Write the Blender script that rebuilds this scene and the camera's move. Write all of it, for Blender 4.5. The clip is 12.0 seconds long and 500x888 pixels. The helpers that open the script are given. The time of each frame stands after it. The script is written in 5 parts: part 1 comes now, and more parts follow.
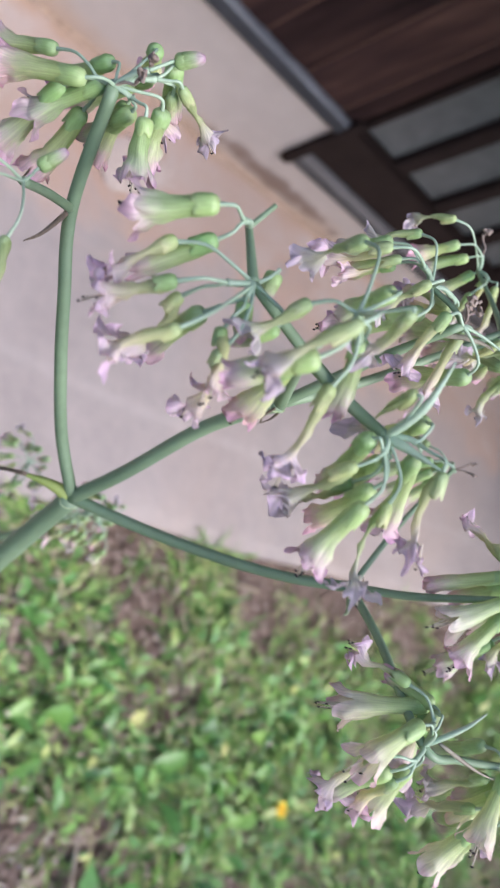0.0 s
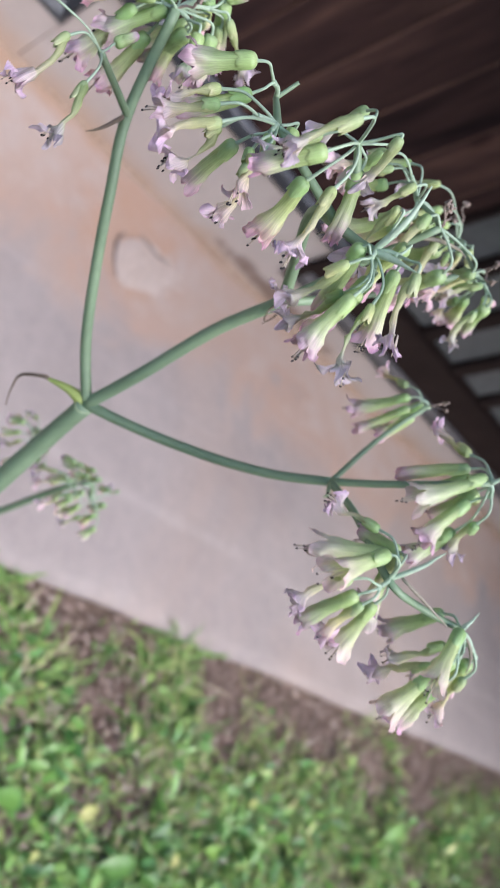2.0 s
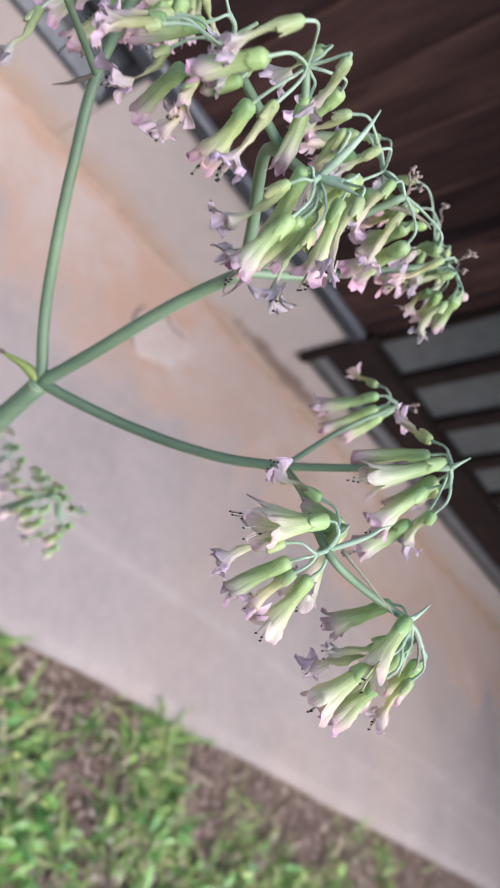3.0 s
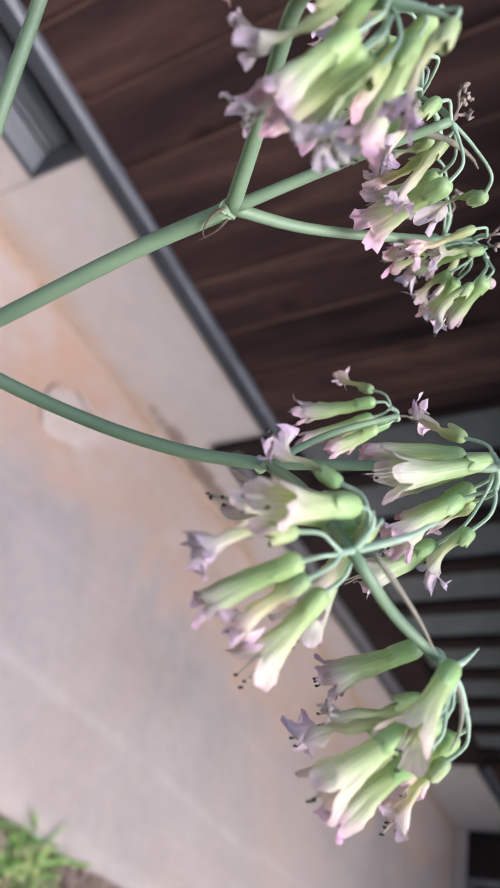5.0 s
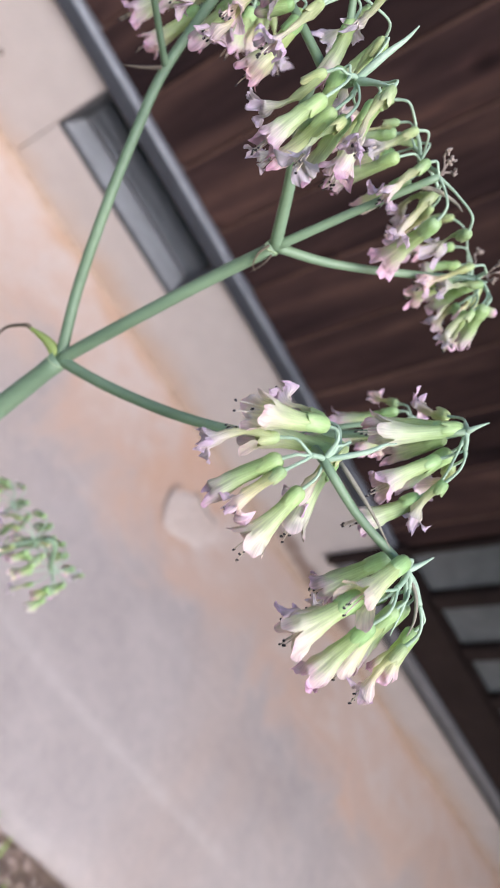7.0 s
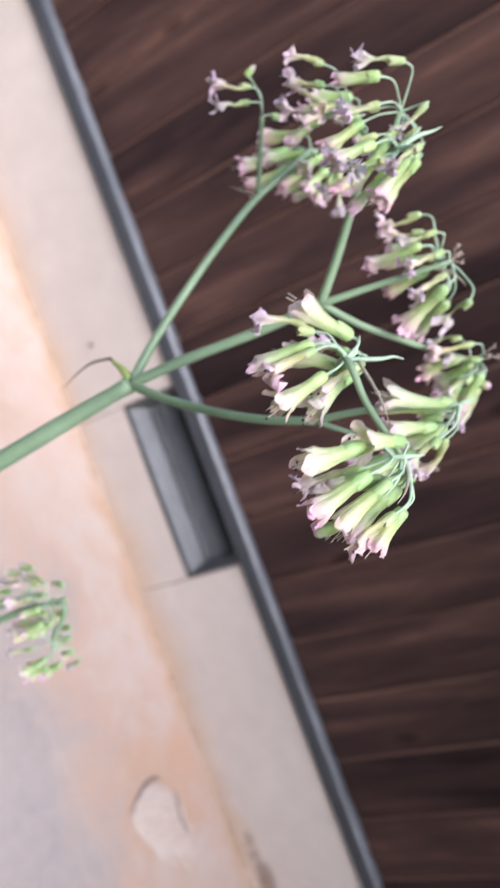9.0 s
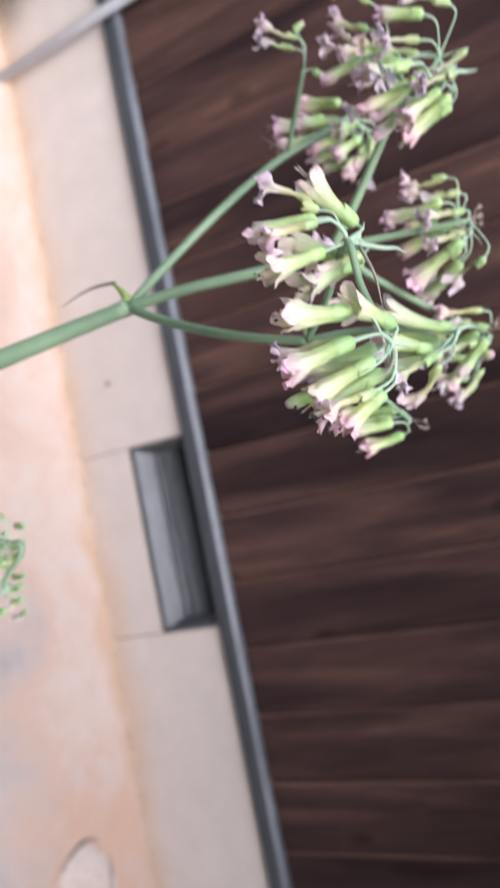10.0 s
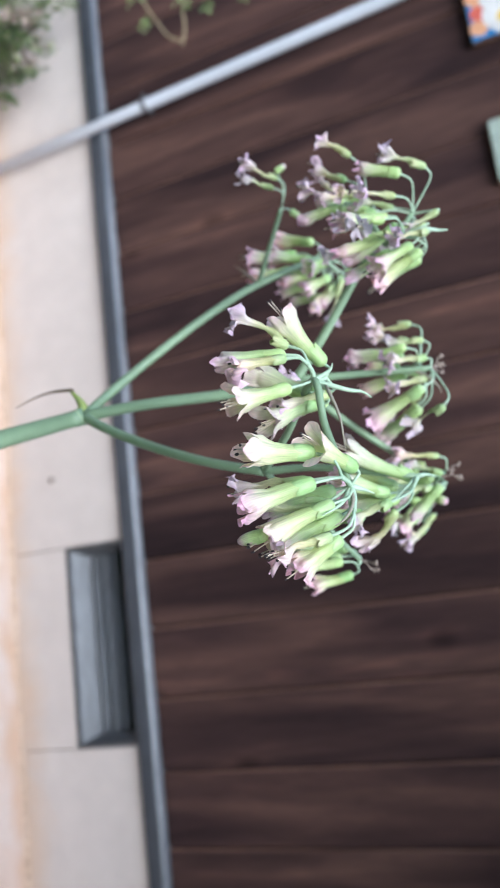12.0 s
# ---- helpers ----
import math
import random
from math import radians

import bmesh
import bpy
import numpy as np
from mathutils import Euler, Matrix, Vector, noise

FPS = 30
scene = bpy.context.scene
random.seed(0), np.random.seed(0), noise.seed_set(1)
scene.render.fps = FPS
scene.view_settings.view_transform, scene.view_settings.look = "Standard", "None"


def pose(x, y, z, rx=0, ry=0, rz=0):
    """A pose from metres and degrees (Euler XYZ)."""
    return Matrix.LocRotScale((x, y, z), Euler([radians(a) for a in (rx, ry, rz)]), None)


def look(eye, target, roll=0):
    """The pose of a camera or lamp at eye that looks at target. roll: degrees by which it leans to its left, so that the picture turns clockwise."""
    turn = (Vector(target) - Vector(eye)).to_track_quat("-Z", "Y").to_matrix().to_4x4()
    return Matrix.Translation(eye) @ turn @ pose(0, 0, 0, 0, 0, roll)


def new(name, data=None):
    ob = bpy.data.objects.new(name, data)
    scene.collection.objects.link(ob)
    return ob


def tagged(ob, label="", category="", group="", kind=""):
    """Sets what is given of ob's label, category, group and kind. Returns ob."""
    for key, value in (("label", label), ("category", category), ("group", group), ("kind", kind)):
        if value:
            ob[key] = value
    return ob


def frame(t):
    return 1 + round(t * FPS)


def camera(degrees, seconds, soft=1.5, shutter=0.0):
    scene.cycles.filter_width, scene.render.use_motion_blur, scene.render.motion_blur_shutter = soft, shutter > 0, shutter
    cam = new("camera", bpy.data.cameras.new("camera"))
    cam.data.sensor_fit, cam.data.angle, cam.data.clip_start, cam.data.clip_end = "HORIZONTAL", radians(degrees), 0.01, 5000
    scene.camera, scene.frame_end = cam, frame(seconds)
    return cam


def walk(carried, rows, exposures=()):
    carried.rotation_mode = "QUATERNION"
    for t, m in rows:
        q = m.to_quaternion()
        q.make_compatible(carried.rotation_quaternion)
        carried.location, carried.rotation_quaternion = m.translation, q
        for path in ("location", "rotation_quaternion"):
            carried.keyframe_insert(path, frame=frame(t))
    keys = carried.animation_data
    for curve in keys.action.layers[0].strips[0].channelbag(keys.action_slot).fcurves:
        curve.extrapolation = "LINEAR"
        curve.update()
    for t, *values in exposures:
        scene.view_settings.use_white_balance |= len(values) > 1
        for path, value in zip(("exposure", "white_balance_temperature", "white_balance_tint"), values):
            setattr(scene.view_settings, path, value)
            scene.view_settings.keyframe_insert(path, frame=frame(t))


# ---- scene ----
cam = camera(35.6, 12.0, 1.5, 0.5)
cam.data.dof.use_dof = True
cam.data.dof.focus_distance = 0.185
cam.data.dof.aperture_fstop = 26.0
PATH = [
    (0, (-0.043, -1.337, 1.334), (1.41, -0.793, 0.073), 82.6),
    (0.5, (-0.039, -1.347, 1.337), (1.412, -0.771, 0.087), 82.5),
    (1, (-0.039, -1.355, 1.337), (1.404, -0.737, 0.098), 82.3),
    (1.5, (-0.039, -1.379, 1.336), (1.379, -0.671, 0.116), 81.7),
    (2, (-0.042, -1.416, 1.341), (1.323, -0.568, 0.151), 80.7),
    (2.5, (-0.031, -1.439, 1.346), (1.252, -0.462, 0.163), 79.6),
    (2.7, (-0.019, -1.438, 1.346), (1.236, -0.437, 0.153), 79.3),
    (4.3, (0.037, -1.426, 1.296), (1.182, -0.175, 0.235), 80.8),
    (4.5, (0.041, -1.424, 1.29), (1.209, -0.153, 0.281), 80.9),
    (5, (0.044, -1.429, 1.289), (1.233, -0.124, 0.349), 79.8),
    (5.5, (0.047, -1.426, 1.289), (1.221, -0.092, 0.373), 79.5),
    (6, (0.048, -1.423, 1.306), (1.197, -0.111, 0.327), 80.1),
    (6.5, (0.04, -1.448, 1.316), (1.056, -0.109, 0.231), 78.8),
    (6.7, (0.048, -1.466, 1.327), (0.967, -0.087, 0.208), 77.3),
    (8.3, (0.1014, -1.5208, 1.3315), (0.5927, 0.0872, 0.2518), 71.77),
    (8.5, (0.1205, -1.5487, 1.3261), (0.4688, 0.1413, 0.3110), 70.29),
    (9, (0.1510, -1.5703, 1.3186), (0.2001, 0.1817, 0.3581), 70.25),
    (9.5, (0.1892, -1.5193, 1.3065), (0.1537, 0.2057, 0.2889), 72.14),
    (10, (0.2125, -1.5610, 1.3048), (0.0430, 0.2050, 0.3857), 76.11),
    (10.5, (0.1937, -1.5685, 1.3037), (-0.0833, 0.2095, 0.4346), 76.81),
    (11, (0.2041, -1.5674, 1.3083), (-0.1086, 0.2216, 0.4701), 76.21),
    (11.5, (0.2014, -1.5528, 1.3090), (-0.1515, 0.2452, 0.5092), 76.60),
    (12, (0.2049, -1.5550, 1.3002), (-0.2186, 0.2550, 0.5634), 78.32),
]
walk(cam, [(t, look(eye, target, roll)) for t, eye, target, roll in PATH], [(0.0, 1.28, 6260, 16.5), (1.0, 1.22, 6260, 16.5), (2.7, 1.25, 6290, 15.5), (4.5, 1.38, 6320, 15), (6.7, 1.33, 6300, 14.5), (9.0, 1.52, 6300, 14.5), (9.5, 1.25, 6290, 14.5), (10.0, 1.46, 6290, 14), (11.0, 1.45, 6230, 12.5), (11.5, 1.46, 5900, 7), (12.0, 1.50, 5780, 6)])

# ---- world, sun and exposure ----
world = bpy.data.worlds.new("sky")
scene.world = world
world.use_nodes = True
wn = world.node_tree.nodes
sky = wn.new("ShaderNodeTexSky")
sky.sky_type = 'NISHITA'
sky.sun_disc = False
sky.sun_elevation = radians(52)
sky.sun_rotation = radians(150)
sky.air_density = 1.0
sky.dust_density = 1.0
wn["Background"].inputs[1].default_value = 0.13
world.node_tree.links.new(sky.outputs[0], wn["Background"].inputs[0])
sun = new("sun", bpy.data.lights.new("sun", 'SUN'))
sun.data.energy = 1.8
sun.data.angle = radians(42)
sun.data.color = (1.0, 0.96, 0.9)
sun.matrix_world = look((1.2, -3.0, 5.0), (0, 0, 0))


# ---- materials ----
def material(name):
    m = bpy.data.materials.new(name)
    m.use_nodes = True
    t = m.node_tree
    return m, t, t.nodes["Principled BSDF"]


def link(t, a, b):
    t.links.new(a, b)


def ramp(t, fac, stops):
    r = t.nodes.new("ShaderNodeValToRGB")
    e = r.color_ramp.elements
    while len(e) < len(stops):
        e.new(0.5)
    for k, (p, c) in enumerate(stops):
        e[k].position = p
        e[k].color = (*c, 1)
    link(t, fac, r.inputs[0])
    return r.outputs[0]


def coords(t, scale=(1, 1, 1)):
    g = t.nodes.new("ShaderNodeNewGeometry")
    mp = t.nodes.new("ShaderNodeMapping")
    mp.inputs["Scale"].default_value = scale
    link(t, g.outputs["Position"], mp.inputs[0])
    return mp.outputs[0]


def noise_tex(t, vec, scale, detail=4, rough=0.6, distort=0.0):
    n = t.nodes.new("ShaderNodeTexNoise")
    n.inputs["Scale"].default_value = scale
    n.inputs["Detail"].default_value = detail
    n.inputs["Roughness"].default_value = rough
    n.inputs["Distortion"].default_value = distort
    link(t, vec, n.inputs["Vector"])
    return n.outputs["Fac"]


def mix(t, fac, a, b, mode='MIX'):
    m = t.nodes.new("ShaderNodeMix")
    m.data_type, m.blend_type = 'RGBA', mode
    for s, v in ((0, fac), (6, a), (7, b)):
        if isinstance(v, (int, float)):
            m.inputs[s].default_value = v
        elif isinstance(v, tuple):
            m.inputs[s].default_value = (*v, 1)
        else:
            link(t, v, m.inputs[s])
    return m.outputs[2]


def bump(t, b, height, strength, dist):
    n = t.nodes.new("ShaderNodeBump")
    n.inputs["Strength"].default_value = strength
    n.inputs["Distance"].default_value = dist
    link(t, height, n.inputs["Height"])
    link(t, n.outputs[0], b.inputs["Normal"])


def plain(name, dark, light, scale, rough, metal=0.0, bumps=0.2, dist=0.002, stretch=(1, 1, 1), per_object=0.0, fine_amount=1.0, spec=0.5):
    """A two-scale mottled surface between two colours."""
    m, t, b = material(name)
    v = coords(t, stretch)
    big = noise_tex(t, v, scale, 5)
    fine = noise_tex(t, v, scale * 9, 4)
    c = ramp(t, big, [(0.3, dark), (0.7, light)])
    f = ramp(t, fine, [(0.3, (0.78, 0.78, 0.78)), (0.7, (1.12, 1.12, 1.12))])
    c = mix(t, fine_amount, c, f, 'MULTIPLY')
    if per_object:
        o = t.nodes.new("ShaderNodeObjectInfo")
        r = ramp(t, o.outputs["Random"], [(0, (1 - per_object,) * 3), (1, (1 + per_object,) * 3)])
        c = mix(t, 1.0, c, r, 'MULTIPLY')
    link(t, c, b.inputs["Base Color"])
    b.inputs["Roughness"].default_value = rough
    b.inputs["Metallic"].default_value = metal
    b.inputs["Specular IOR Level"].default_value = spec
    bump(t, b, fine, bumps, dist)
    return m


def plank_material():
    m, t, b = material("dark_stained_wood")
    o = t.nodes.new("ShaderNodeObjectInfo")
    g = t.nodes.new("ShaderNodeNewGeometry")
    add = t.nodes.new("ShaderNodeVectorMath")
    add.operation = 'MULTIPLY_ADD'
    cmb = t.nodes.new("ShaderNodeCombineXYZ")
    for k in range(3):
        link(t, o.outputs["Random"], cmb.inputs[k])
    add.inputs[1].default_value = (7.0, 3.0, 19.0)
    link(t, cmb.outputs[0], add.inputs[0])
    link(t, g.outputs["Position"], add.inputs[2])
    mp = t.nodes.new("ShaderNodeMapping")
    mp.inputs["Scale"].default_value = (1, 1, 0.13)
    link(t, add.outputs[0], mp.inputs[0])
    grain = noise_tex(t, mp.outputs[0], 85, 7, 0.7, 0.8)
    wide = noise_tex(t, mp.outputs[0], 12, 3, 0.45, 0.7)
    c = ramp(t, wide, [(0.26, (0.026, 0.0162, 0.0172)), (0.41, (0.045, 0.0262, 0.0255)), (0.54, (0.067, 0.0378, 0.0335)), (0.66, (0.098, 0.0548, 0.0455)), (0.79, (0.140, 0.0775, 0.0610))])
    f = ramp(t, grain, [(0.34, (0.88, 0.88, 0.89)), (0.52, (1.0, 1.0, 1.0)), (0.66, (1.13, 1.12, 1.11))])
    c = mix(t, 1.0, c, f, 'MULTIPLY')
    streak = noise_tex(t, mp.outputs[0], 34, 5, 0.6, 1.0)
    c = mix(t, 1.0, c, ramp(t, streak, [(0.32, (0.86, 0.87, 0.88)), (0.5, (0.98, 0.98, 0.98)), (0.60, (1.06, 1.05, 1.04)), (0.74, (1.46, 1.36, 1.29))]), 'MULTIPLY')
    kn = t.nodes.new("ShaderNodeTexVoronoi")
    kn.voronoi_dimensions = '2D'
    kn.inputs["Scale"].default_value = 2.6
    km = t.nodes.new("ShaderNodeMapping")
    km.inputs["Scale"].default_value = (1, 1, 0.5)
    km.inputs["Rotation"].default_value = (radians(-90), 0, 0)
    link(t, add.outputs[0], km.inputs[0])
    link(t, km.outputs[0], kn.inputs["Vector"])
    c = mix(t, 1.0, c, ramp(t, kn.outputs["Distance"], [(0.010, (0.62, 0.60, 0.59)), (0.028, (0.80, 0.78, 0.77)), (0.05, (1.16, 1.12, 1.09)), (0.10, (1.0, 1.0, 1.0))]), 'MULTIPLY')
    r = ramp(t, o.outputs["Random"], [(0, (0.76, 0.76, 0.78)), (1, (1.22, 1.19, 1.16))])
    c = mix(t, 1.0, c, r, 'MULTIPLY')
    link(t, c, b.inputs["Base Color"])
    link(t, ramp(t, grain, [(0.3, (0.75,) * 3), (0.7, (0.55,) * 3)]), b.inputs["Roughness"])
    b.inputs["Specular IOR Level"].default_value = 0.06
    bump(t, b, grain, 0.35, 0.002)
    return m


def apron_material():
    m, t, b = material("stained_concrete")
    v = coords(t)
    big = noise_tex(t, v, 2.2, 5, 0.6, 0.4)
    mid = noise_tex(t, v, 11, 5, 0.6)
    fine = noise_tex(t, v, 160, 3, 0.7)
    c = ramp(t, big, [(0.3, (0.385, 0.338, 0.325)), (0.52, (0.440, 0.388, 0.373)), (0.72, (0.505, 0.446, 0.428))])
    cloud = noise_tex(t, v, 26, 4, 0.6, 0.3)
    c = mix(t, 0.45, c, ramp(t, cloud, [(0.35, (0.86, 0.86, 0.86)), (0.68, (1.1, 1.08, 1.07))]), 'MULTIPLY')
    # clay stain: a pale pinkish belt along the wall foot with soft rusty margins
    sep = t.nodes.new("ShaderNodeSeparateXYZ")
    link(t, v, sep.inputs[0])
    wide = noise_tex(t, v, 2.9, 6, 0.62, 0.7)
    belt = t.nodes.new("ShaderNodeMath")
    belt.operation = 'MULTIPLY_ADD'
    link(t, wide, belt.inputs[0])
    belt.inputs[1].default_value = 0.9
    link(t, sep.outputs[1], belt.inputs[2])
    fac = ramp(t, belt.outputs[0], [(0.0, (0, 0, 0)), (0.26, (0.85, 0.85, 0.85))])
    rust = ramp(t, belt.outputs[0], [(0.05, (0, 0, 0)), (0.18, (0.62, 0.62, 0.62)), (0.27, (0.12, 0.12, 0.12)), (0.36, (0.08, 0.08, 0.08)), (0.46, (0.12, 0.12, 0.12))])
    rust = mix(t, 1.0, rust, ramp(t, mid, [(0.35, (0.35,) * 3), (0.65, (1.0,) * 3)]), 'MULTIPLY')
    pale = ramp(t, mid, [(0.3, (0.60, 0.435, 0.345)), (0.47, (0.635, 0.495, 0.42)), (0.62, (0.645, 0.545, 0.492))])
    c = mix(t, fac, c, pale)
    c = mix(t, rust, c, (0.60, 0.36, 0.235))
    # rusty seam where the strip meets the footing
    seam = t.nodes.new("ShaderNodeMath")
    seam.operation = 'MULTIPLY_ADD'
    link(t, noise_tex(t, v, 7, 5, 0.65, 0.5), seam.inputs[0])
    seam.inputs[1].default_value = 0.16
    link(t, sep.outputs[1], seam.inputs[2])
    c = mix(t, ramp(t, seam.outputs[0], [(0.03, (0, 0, 0)), (0.065, (0.55, 0.55, 0.55)), (0.10, (0.75, 0.75, 0.75))]), c, (0.52, 0.33, 0.205))
    # rust that has run out round the mortar patch
    away = t.nodes.new("ShaderNodeVectorMath")
    away.operation = 'DISTANCE'
    link(t, v, away.inputs[0])
    away.inputs[1].default_value = (0.90, -0.15, 0.0)
    ring = t.nodes.new("ShaderNodeMath")
    ring.operation = 'MULTIPLY_ADD'
    link(t, mid, ring.inputs[0])
    ring.inputs[1].default_value = 0.22
    link(t, away.outputs["Value"], ring.inputs[2])
    c = mix(t, ramp(t, ring.outputs[0], [(0.13, (0.6, 0.6, 0.6)), (0.22, (0.5, 0.5, 0.5)), (0.30, (0, 0, 0))]), c, (0.61, 0.365, 0.235))
    blot = noise_tex(t, v, 1.15, 4, 0.55, 0.5)
    c = mix(t, ramp(t, blot, [(0.50, (0, 0, 0)), (0.68, (0.45, 0.45, 0.45))]), c, (0.55, 0.415, 0.34))
    # pale drag marks along the strip and small dark specks
    mark = t.nodes.new("ShaderNodeMapping")
    mark.inputs["Scale"].default_value = (0.7, 9, 1)
    mark.inputs["Rotation"].default_value = (0, 0, radians(4))
    link(t, v, mark.inputs[0])
    scr = noise_tex(t, mark.outputs[0], 2.3, 3, 0.5, 0.2)
    c = mix(t, ramp(t, scr, [(0.60, (0, 0, 0)), (0.74, (0.3, 0.3, 0.3))]), c, (0.60, 0.54, 0.52))
    score = t.nodes.new("ShaderNodeMath")
    score.operation = 'MULTIPLY_ADD'
    link(t, noise_tex(t, v, 1.3, 2, 0.4), score.inputs[0])
    score.inputs[1].default_value = 0.10
    link(t, sep.outputs[1], score.inputs[2])
    lift = t.nodes.new("ShaderNodeMath")
    lift.operation = 'ADD'
    link(t, score.outputs[0], lift.inputs[0])
    lift.inputs[1].default_value = 1.0
    line = ramp(t, lift.outputs[0], [(0.244, (0, 0, 0)), (0.262, (0.36, 0.36, 0.36)), (0.272, (0.30, 0.30, 0.30)), (0.290, (0, 0, 0))])
    line = mix(t, 1.0, line, ramp(t, mid, [(0.38, (0.15,) * 3), (0.58, (1.0,) * 3)]), 'MULTIPLY')
    c = mix(t, line, c, (0.60, 0.55, 0.53))
    specks = noise_tex(t, v, 48, 2, 0.5)
    c = mix(t, ramp(t, specks, [(0.70, (0, 0, 0)), (0.76, (0.35, 0.35, 0.35))]), c, (0.22, 0.18, 0.16))
    f = ramp(t, fine, [(0.3, (0.92,) * 3), (0.7, (1.06,) * 3)])
    c = mix(t, 1.0, c, f, 'MULTIPLY')
    link(t, c, b.inputs["Base Color"])
    b.inputs["Roughness"].default_value = 0.85
    bump(t, b, fine, 0.25, 0.002)
    return m


WOOD = plank_material()
APRON = apron_material()


def footing_material():
    """Smooth render with ragged clay splashes and a few runs of rust near its foot."""
    m, t, b = material("smooth_render")
    v = coords(t)
    fine = noise_tex(t, v, 14, 4)
    c = ramp(t, noise_tex(t, v, 1.6, 5), [(0.3, (0.535, 0.470, 0.432)), (0.7, (0.605, 0.540, 0.502))])
    c = mix(t, 0.3, c, ramp(t, fine, [(0.3, (0.78,) * 3), (0.7, (1.12,) * 3)]), 'MULTIPLY')
    sep = t.nodes.new("ShaderNodeSeparateXYZ")
    link(t, v, sep.inputs[0])
    splash = t.nodes.new("ShaderNodeMath")
    splash.operation = 'MULTIPLY_ADD'
    link(t, noise_tex(t, v, 5, 6, 0.65, 0.6), splash.inputs[0])
    splash.inputs[1].default_value = -0.17
    link(t, sep.outputs[2], splash.inputs[2])
    up = t.nodes.new("ShaderNodeMath")
    up.operation = 'ADD'
    link(t, splash.outputs[0], up.inputs[0])
    up.inputs[1].default_value = 0.2
    c = mix(t, ramp(t, up.outputs[0], [(0.115, (0.7, 0.7, 0.7)), (0.145, (0.35, 0.35, 0.35)), (0.185, (0, 0, 0))]), c, (0.56, 0.40, 0.28))
    # a dark brown ragged stain low on the footing beside the upright trim
    away = t.nodes.new("ShaderNodeVectorMath")
    away.operation = 'LENGTH'
    spot = t.nodes.new("ShaderNodeMapping")
    spot.inputs["Location"].default_value = (-1.43 / 0.34, 0, -0.050 / 0.034)
    spot.inputs["Scale"].default_value = (1 / 0.34, 0, 1 / 0.034)
    link(t, v, spot.inputs[0])
    link(t, spot.outputs[0], away.inputs[0])
    ragged = t.nodes.new("ShaderNodeMath")
    ragged.operation = 'MULTIPLY_ADD'
    link(t, noise_tex(t, v, 13, 5, 0.65, 0.5), ragged.inputs[0])
    ragged.inputs[1].default_value = -1.7
    link(t, away.outputs["Value"], ragged.inputs[2])
    smear = t.nodes.new("ShaderNodeMath")
    smear.operation = 'ADD'
    link(t, ragged.outputs[0], smear.inputs[0])
    smear.inputs[1].default_value = 0.85
    c = mix(t, ramp(t, smear.outputs[0], [(0.35, (0.78, 0.78, 0.78)), (0.75, (0.55, 0.55, 0.55)), (1.0, (0, 0, 0))]), c, (0.20, 0.125, 0.092))
    link(t, c, b.inputs["Base Color"])
    b.inputs["Roughness"].default_value = 0.85
    bump(t, b, fine, 0.05, 0.002)
    return m


BASE = footing_material()
STRIP = plain("dark_painted_metal", (0.038, 0.044, 0.056), (0.066, 0.073, 0.088), 6.0, 0.5, 0.12, stretch=(0.4, 1, 1))
# Flashing metal in a lighter grey: the sky light on its ledge is painted in
LIP = plain("sky_lit_metal_edge", (0.12, 0.128, 0.145), (0.25, 0.26, 0.285), 16.0, 0.4, 0.25, stretch=(0.3, 1, 1))
# Reddish sheen along one edge of a board, put into the colour
EDGE_GLINT = plain("board_edge_highlight", (0.085, 0.045, 0.036), (0.21, 0.115, 0.085), 14.0, 0.7, stretch=(1, 1, 0.12), spec=0.1)
TRACK = plain("brushed_aluminium", (0.17, 0.172, 0.185), (0.27, 0.272, 0.288), 9.0, 0.42, 0.3, stretch=(0.2, 1, 1))
STEEL = plain("dull_grey_metal", (0.11, 0.113, 0.12), (0.19, 0.194, 0.205), 9.0, 0.45, 0.6)
DARK = plain("dark_void", (0.006, 0.006, 0.007), (0.012, 0.012, 0.013), 4.0, 0.9, spec=0.1)
FRAME = plain("brown_painted_frame", (0.022, 0.0145, 0.0135), (0.036, 0.024, 0.0215), 8.0, 0.6, spec=0.12)
PANE = plain("frosted_pane", (0.120, 0.128, 0.128), (0.165, 0.174, 0.174), 2.0, 0.36, spec=0.35)
SMOKED = plain("smoked_glass", (0.020, 0.017, 0.017), (0.034, 0.029, 0.028), 3.0, 0.12, bumps=0.02, fine_amount=0.2)
PIPE = plain("pale_grey_pvc", (0.50, 0.53, 0.58), (0.58, 0.61, 0.66), 2.0, 0.35, bumps=0.02, fine_amount=0.2)
SOIL = plain("garden_soil", (0.13, 0.09, 0.07), (0.27, 0.2, 0.155), 9.0, 0.95, bumps=0.8, dist=0.02)


# ---- small building helpers ----
def part(name, bm, mat, parent=None, label="", smooth=True):
    me = bpy.data.meshes.new(name)
    bm.to_mesh(me)
    bm.free()
    for p in me.polygons:
        p.use_smooth = smooth
    for mm in (mat if isinstance(mat, (list, tuple)) else [mat]):
        me.materials.append(mm)
    ob = new(name, me)
    if parent is not None:
        ob.parent = parent
        if parent.parent is None:
            ob.matrix_parent_inverse = parent.matrix_basis.inverted()
    if label:
        ob["label"] = label
    return ob


